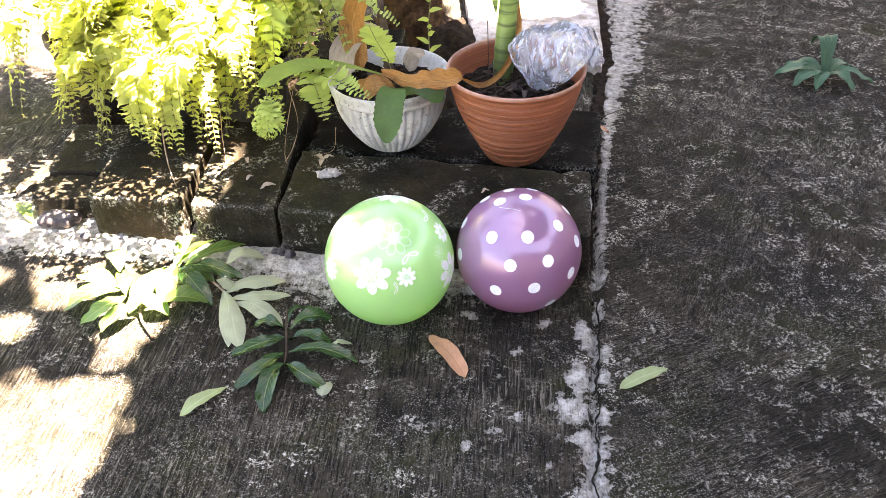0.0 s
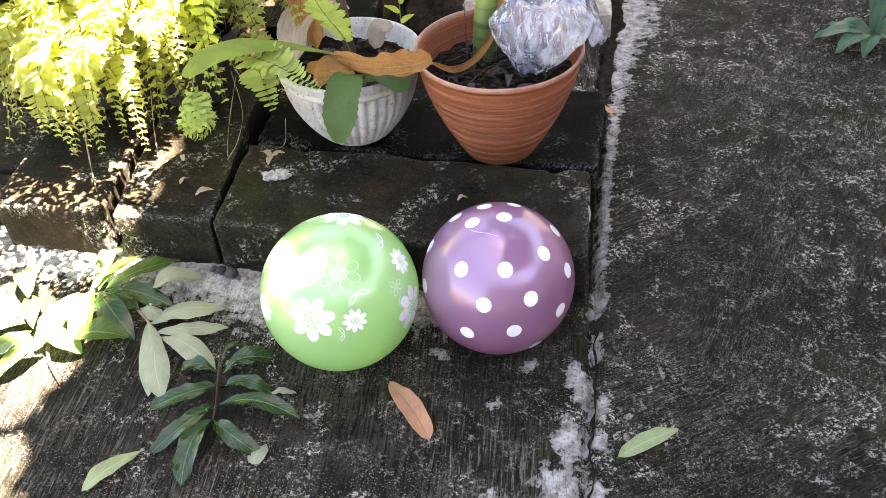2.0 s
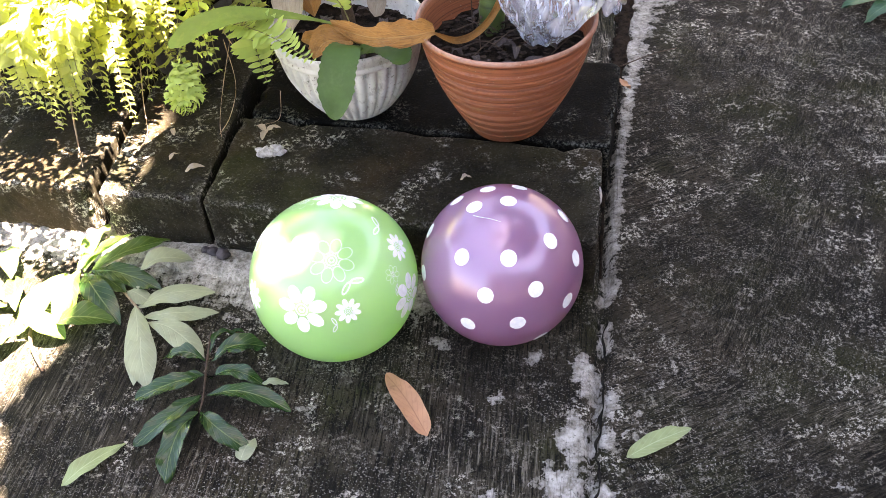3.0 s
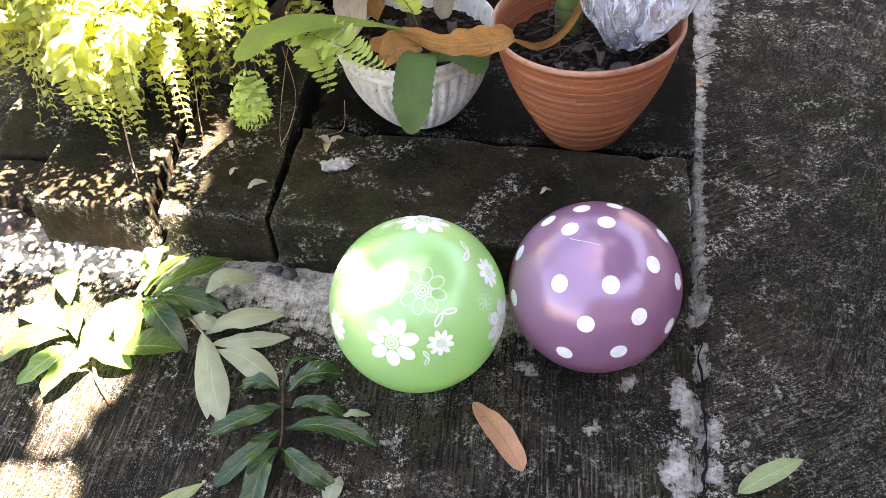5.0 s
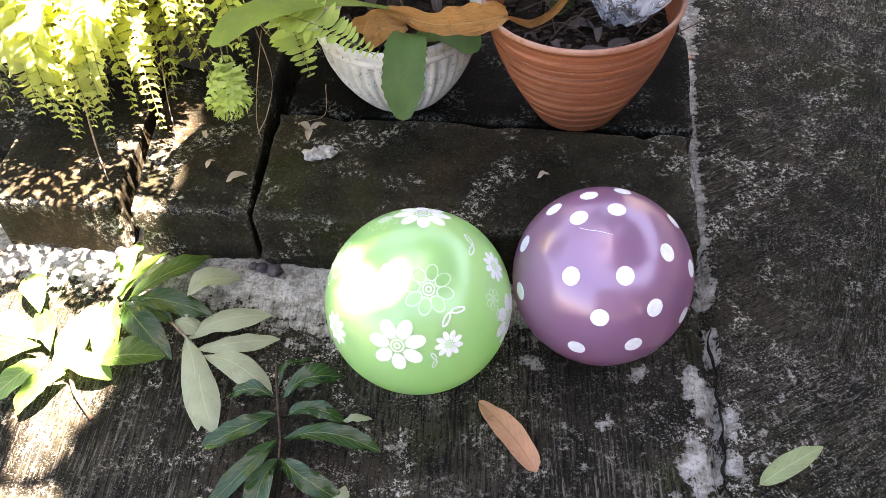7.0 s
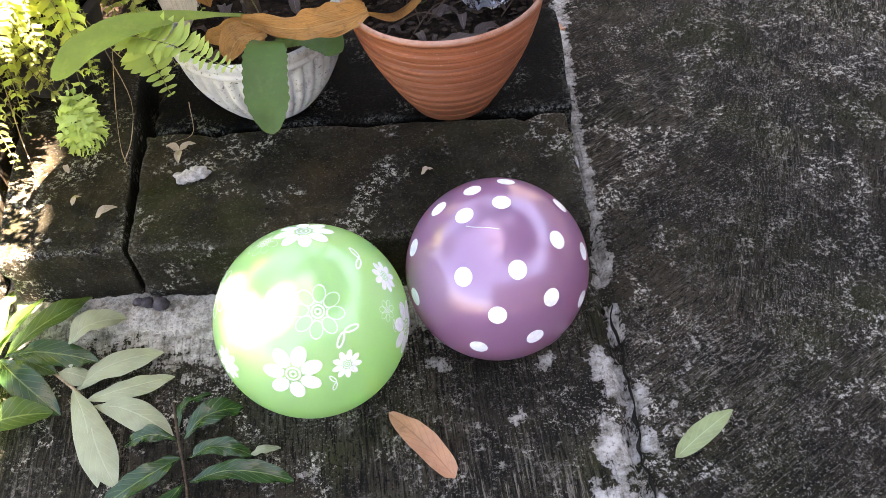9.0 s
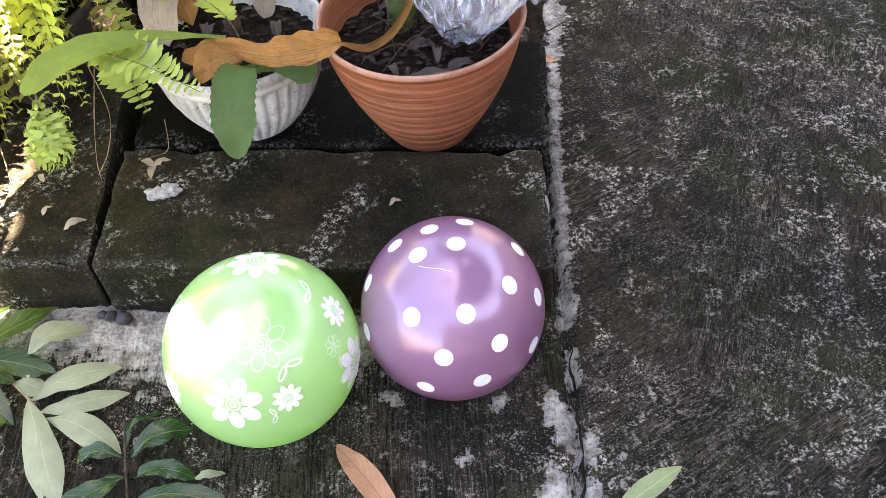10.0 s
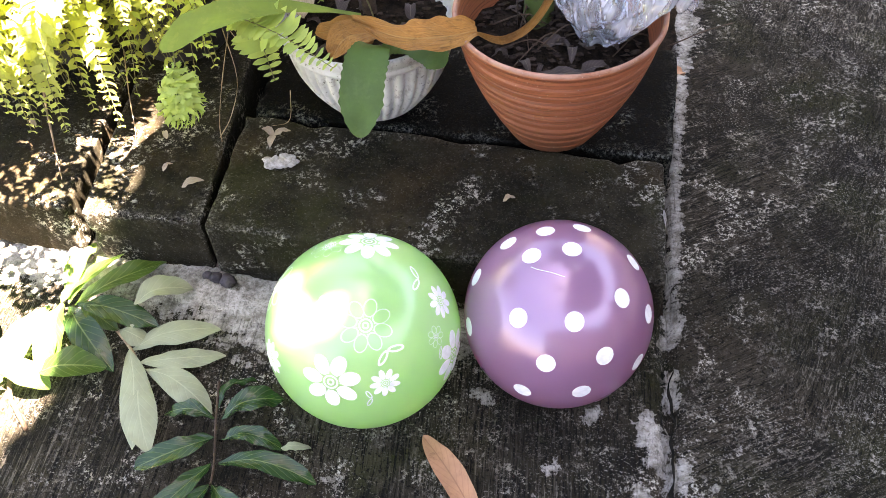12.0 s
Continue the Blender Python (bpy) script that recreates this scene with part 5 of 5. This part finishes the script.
tagged(part("cement_dab", bm, M_chip), "whitish cement dab on the block end", "lump")
bm = bmesh.new()
tube(bm, [(0.36, 1.70, 0.010), (0.42, 1.73, 0.014), (0.47, 1.755, 0.010)], 0.0013, 0.0007, 10, 6)
tagged(part("twig", bm, M_twig), "thin dry twig lying on the cement joint", "twig")
bm = bmesh.new()
blade(bm, [(0.318, 1.60, 0.048), (0.338, 1.605, 0.052), (0.368, 1.612, 0.024)], 0.034, oval, 0.2, n=10, wave=0.012, seed=5)
tagged(part("dry_leaf_bit", bm, M_leaf_brown), "ragged pale dry leaf in the seam", "leaf", "dry bits")

# ---------------- unseen shade tree, added overhead ---
def in_poly(x, y, poly):
    inside = False
    for (x0, y0), (x1, y1) in zip(poly, poly[1:] + poly[:1]):
        if (y0 > y) != (y1 > y) and x < (x1 - x0) * (y - y0) / (y1 - y0) + x0:
            inside = not inside
    return inside


# crown openings, placed so that sun patches fall where wanted on the ground
OPEN = [[(-2.2, 0.2), (-0.58, 0.2), (-0.49, 0.76), (-0.465, 0.87), (-0.46, 0.975), (-0.62, 0.965), (-2.2, 0.93)],
        [(-2.2, 1.42), (-0.72, 1.38), (-0.68, 1.20), (-0.56, 1.14), (-0.46, 1.12), (-0.435, 1.27), (-0.412, 1.33), (-0.405, 1.42), (-0.39, 1.52), (-0.34, 1.80), (-0.28, 2.6), (-2.2, 2.6)],
        [(-0.565, 1.01), (-0.50, 1.00), (-0.445, 1.085), (-0.43, 1.15), (-0.52, 1.17), (-0.50, 1.08)],
        [(0.08, 2.16), (0.16, 2.12), (0.22, 2.18), (0.30, 2.13), (0.36, 2.24), (0.44, 2.9), (0.02, 2.9)],
        [(-0.182, 1.152), (-0.156, 1.166), (-0.130, 1.10), (-0.134, 1.066), (-0.154, 1.074), (-0.176, 1.106)],
        [(-0.73, 1.09), (-0.65, 1.08), (-0.63, 1.13), (-0.70, 1.15)], [(-0.66, 1.165), (-0.61, 1.155), (-0.60, 1.19), (-0.65, 1.205)], [(-1.1, 1.18), (-0.78, 1.17), (-0.74, 1.25), (-0.95, 1.30)], [(-0.66, 1.0), (-0.61, 0.99), (-0.60, 1.03), (-0.65, 1.04)]]
# added out of view, only to throw the shade on the paving
tree = thing("added_shade_tree", "unseen leafy tree added to shade the paving", "tree", (3.1, 0.4, 0.0))
bm = bmesh.new()
tube(bm, [(0, 0, -0.05), (-0.05, 0.02, 0.8), (-0.15, 0.1, 1.6), (-0.4, 0.2, 2.3)], 0.17, 0.11, 24, 16, 0.03)
part("trunk", bm, M_bark, tree)
for pts in ([(-0.38, 0.2, 2.2), (-1.1, 0.4, 2.75), (-2.0, 0.9, 3.0), (-2.7, 1.2, 3.05)], [(-0.38, 0.2, 2.2), (-1.0, 0.0, 2.8), (-1.8, -0.5, 3.05), (-2.3, -0.9, 3.05)],
            [(-0.38, 0.2, 2.2), (-0.5, 1.0, 2.8), (-0.9, 1.9, 3.0), (-1.2, 2.6, 3.0)], [(-0.38, 0.2, 2.2), (-0.2, -0.6, 2.8), (-0.5, -1.5, 3.0)]):
    bm = bmesh.new()
    tube(bm, pts, 0.07, 0.015, 24, 9, 0.01)
    part("limb", bm, M_bark, tree)


def crown():
    """Leaves scattered in a layer, thinner to one side, none across the openings."""
    r = random.Random(77)
    bm = bmesh.new()
    uvl = bm.loops.layers.uv.verify()
    made, root = 0, Vector(tree.location)
    while made < 19000:
        gx, gy = r.uniform(-1.35, 2.3), r.uniform(-0.7, 3.4)
        if gx < -0.65 and r.random() < 0.75:
            continue
        if ((gx - 0.55) / 1.85) ** 2 + ((gy - 1.35) / 2.05) ** 2 > 1 + 0.35 * noise.noise(Vector((gx * 1.7, gy * 1.7, 2))):
            continue
        h = 2.65 + 0.75 * r.random()
        c = Vector((gx, gy, 0)) + SUN * (h / SUN.z)
        a, t = r.uniform(0, 6.28), r.uniform(-0.4, 0.4)
        d = Vector((math.cos(a), math.sin(a), r.uniform(-0.4, 0.2))).normalized()
        s = d.cross(Vector((0, 0, 1))).normalized()
        s = (s + Vector((0, 0, t))).normalized()
        ln, w = r.uniform(0.11, 0.19), r.uniform(0.055, 0.085)
        q = [c - d * ln / 2, c - d * ln * 0.1 + s * w / 2, c + d * ln / 2, c - d * ln * 0.1 - s * w / 2]
        falls = [p - SUN * (p.z / SUN.z) for p in (*q, c, c + d * ln / 4)]
        if any(in_poly(p.x, p.y, o) for p in falls for o in OPEN):
            continue
        f = bm.faces.new([bm.verts.new(p - root) for p in q])
        for loop, uv in zip(f.loops, ((0, 0.5), (0.4, 1), (1, 0.5), (0.4, 0))):
            loop[uvl].uv = uv
        made += 1
    for i in range(8000):
        gx, gy = r.uniform(-1.0, 0.12), r.uniform(0.55, 1.62)
        c = Vector((gx, gy, 0)) + SUN * (r.uniform(2.6, 2.9) / SUN.z)
        a = r.uniform(0, 6.28)
        d = Vector((math.cos(a), math.sin(a), r.uniform(-0.3, 0.2))).normalized()
        s = d.cross(Vector((0, 0, 1))).normalized()
        ln, w = r.uniform(0.035, 0.06), r.uniform(0.018, 0.03)
        q = [c - d * ln / 2, c - d * ln * 0.1 + s * w / 2, c + d * ln / 2, c - d * ln * 0.1 - s * w / 2]
        falls = [p - SUN * (p.z / SUN.z) for p in (*q, c)]
        if any(in_poly(p.x, p.y, o) for p in falls for o in OPEN):
            continue
        f = bm.faces.new([bm.verts.new(p - root) for p in q])
        for loop, uv in zip(f.loops, ((0, 0.5), (0.4, 1), (1, 0.5), (0.4, 0))):
            loop[uvl].uv = uv
    return bm


def dapple_spray():
    """Unseen leaflets on a twig, added low over the blocks to break the sun into flecks."""
    r = random.Random(19)
    bm = bmesh.new()
    uvl = bm.loops.layers.uv.verify()
    root = Vector(tree.location)
    for i in range(4000):
        gx, gy = r.uniform(-1.0, -0.40), r.uniform(1.22, 1.54)
        if gy > 1.43 and gx > -0.60:
            continue
        if noise.noise(Vector((gx * 11, gy * 11, 6))) > (0.45 if gy > 1.32 else 0.10):
            continue
        c = Vector((gx, gy, 0)) + SUN * (r.uniform(0.50, 0.58) / SUN.z)
        a = r.uniform(0, 6.28)
        d = Vector((math.cos(a), math.sin(a), r.uniform(-0.3, 0.3))).normalized()
        s = d.cross(Vector((0, 0, 1))).normalized()
        ln, w = r.uniform(0.014, 0.026), r.uniform(0.006, 0.010)
        q = [c - d * ln / 2, c + s * w / 2, c + d * ln / 2, c - s * w / 2]
        f = bm.faces.new([bm.verts.new(p - root) for p in q])
        for loop, uv in zip(f.loops, ((0, 0.5), (0.5, 1), (1, 0.5), (0.5, 0))):
            loop[uvl].uv = uv
    tube(bm, [Vector((-0.2, 1.9, 2.85)) - root, Vector((-0.1, 1.7, 1.8)) - root, Vector((-0.15, 1.45, 0.9)) - root, Vector((-0.55, 1.40, 0.56)) - root], 0.008, 0.002, 20, 6)
    return bm


tagged(part("dapple_spray", dapple_spray(), M_canopy, tree, "added low twig of leaflets, out of view, dappling the sun", False), kind="stuff")
tagged(part("crown", crown(), M_canopy, tree, "added crown of small dark green leaves", False), kind="stuff")
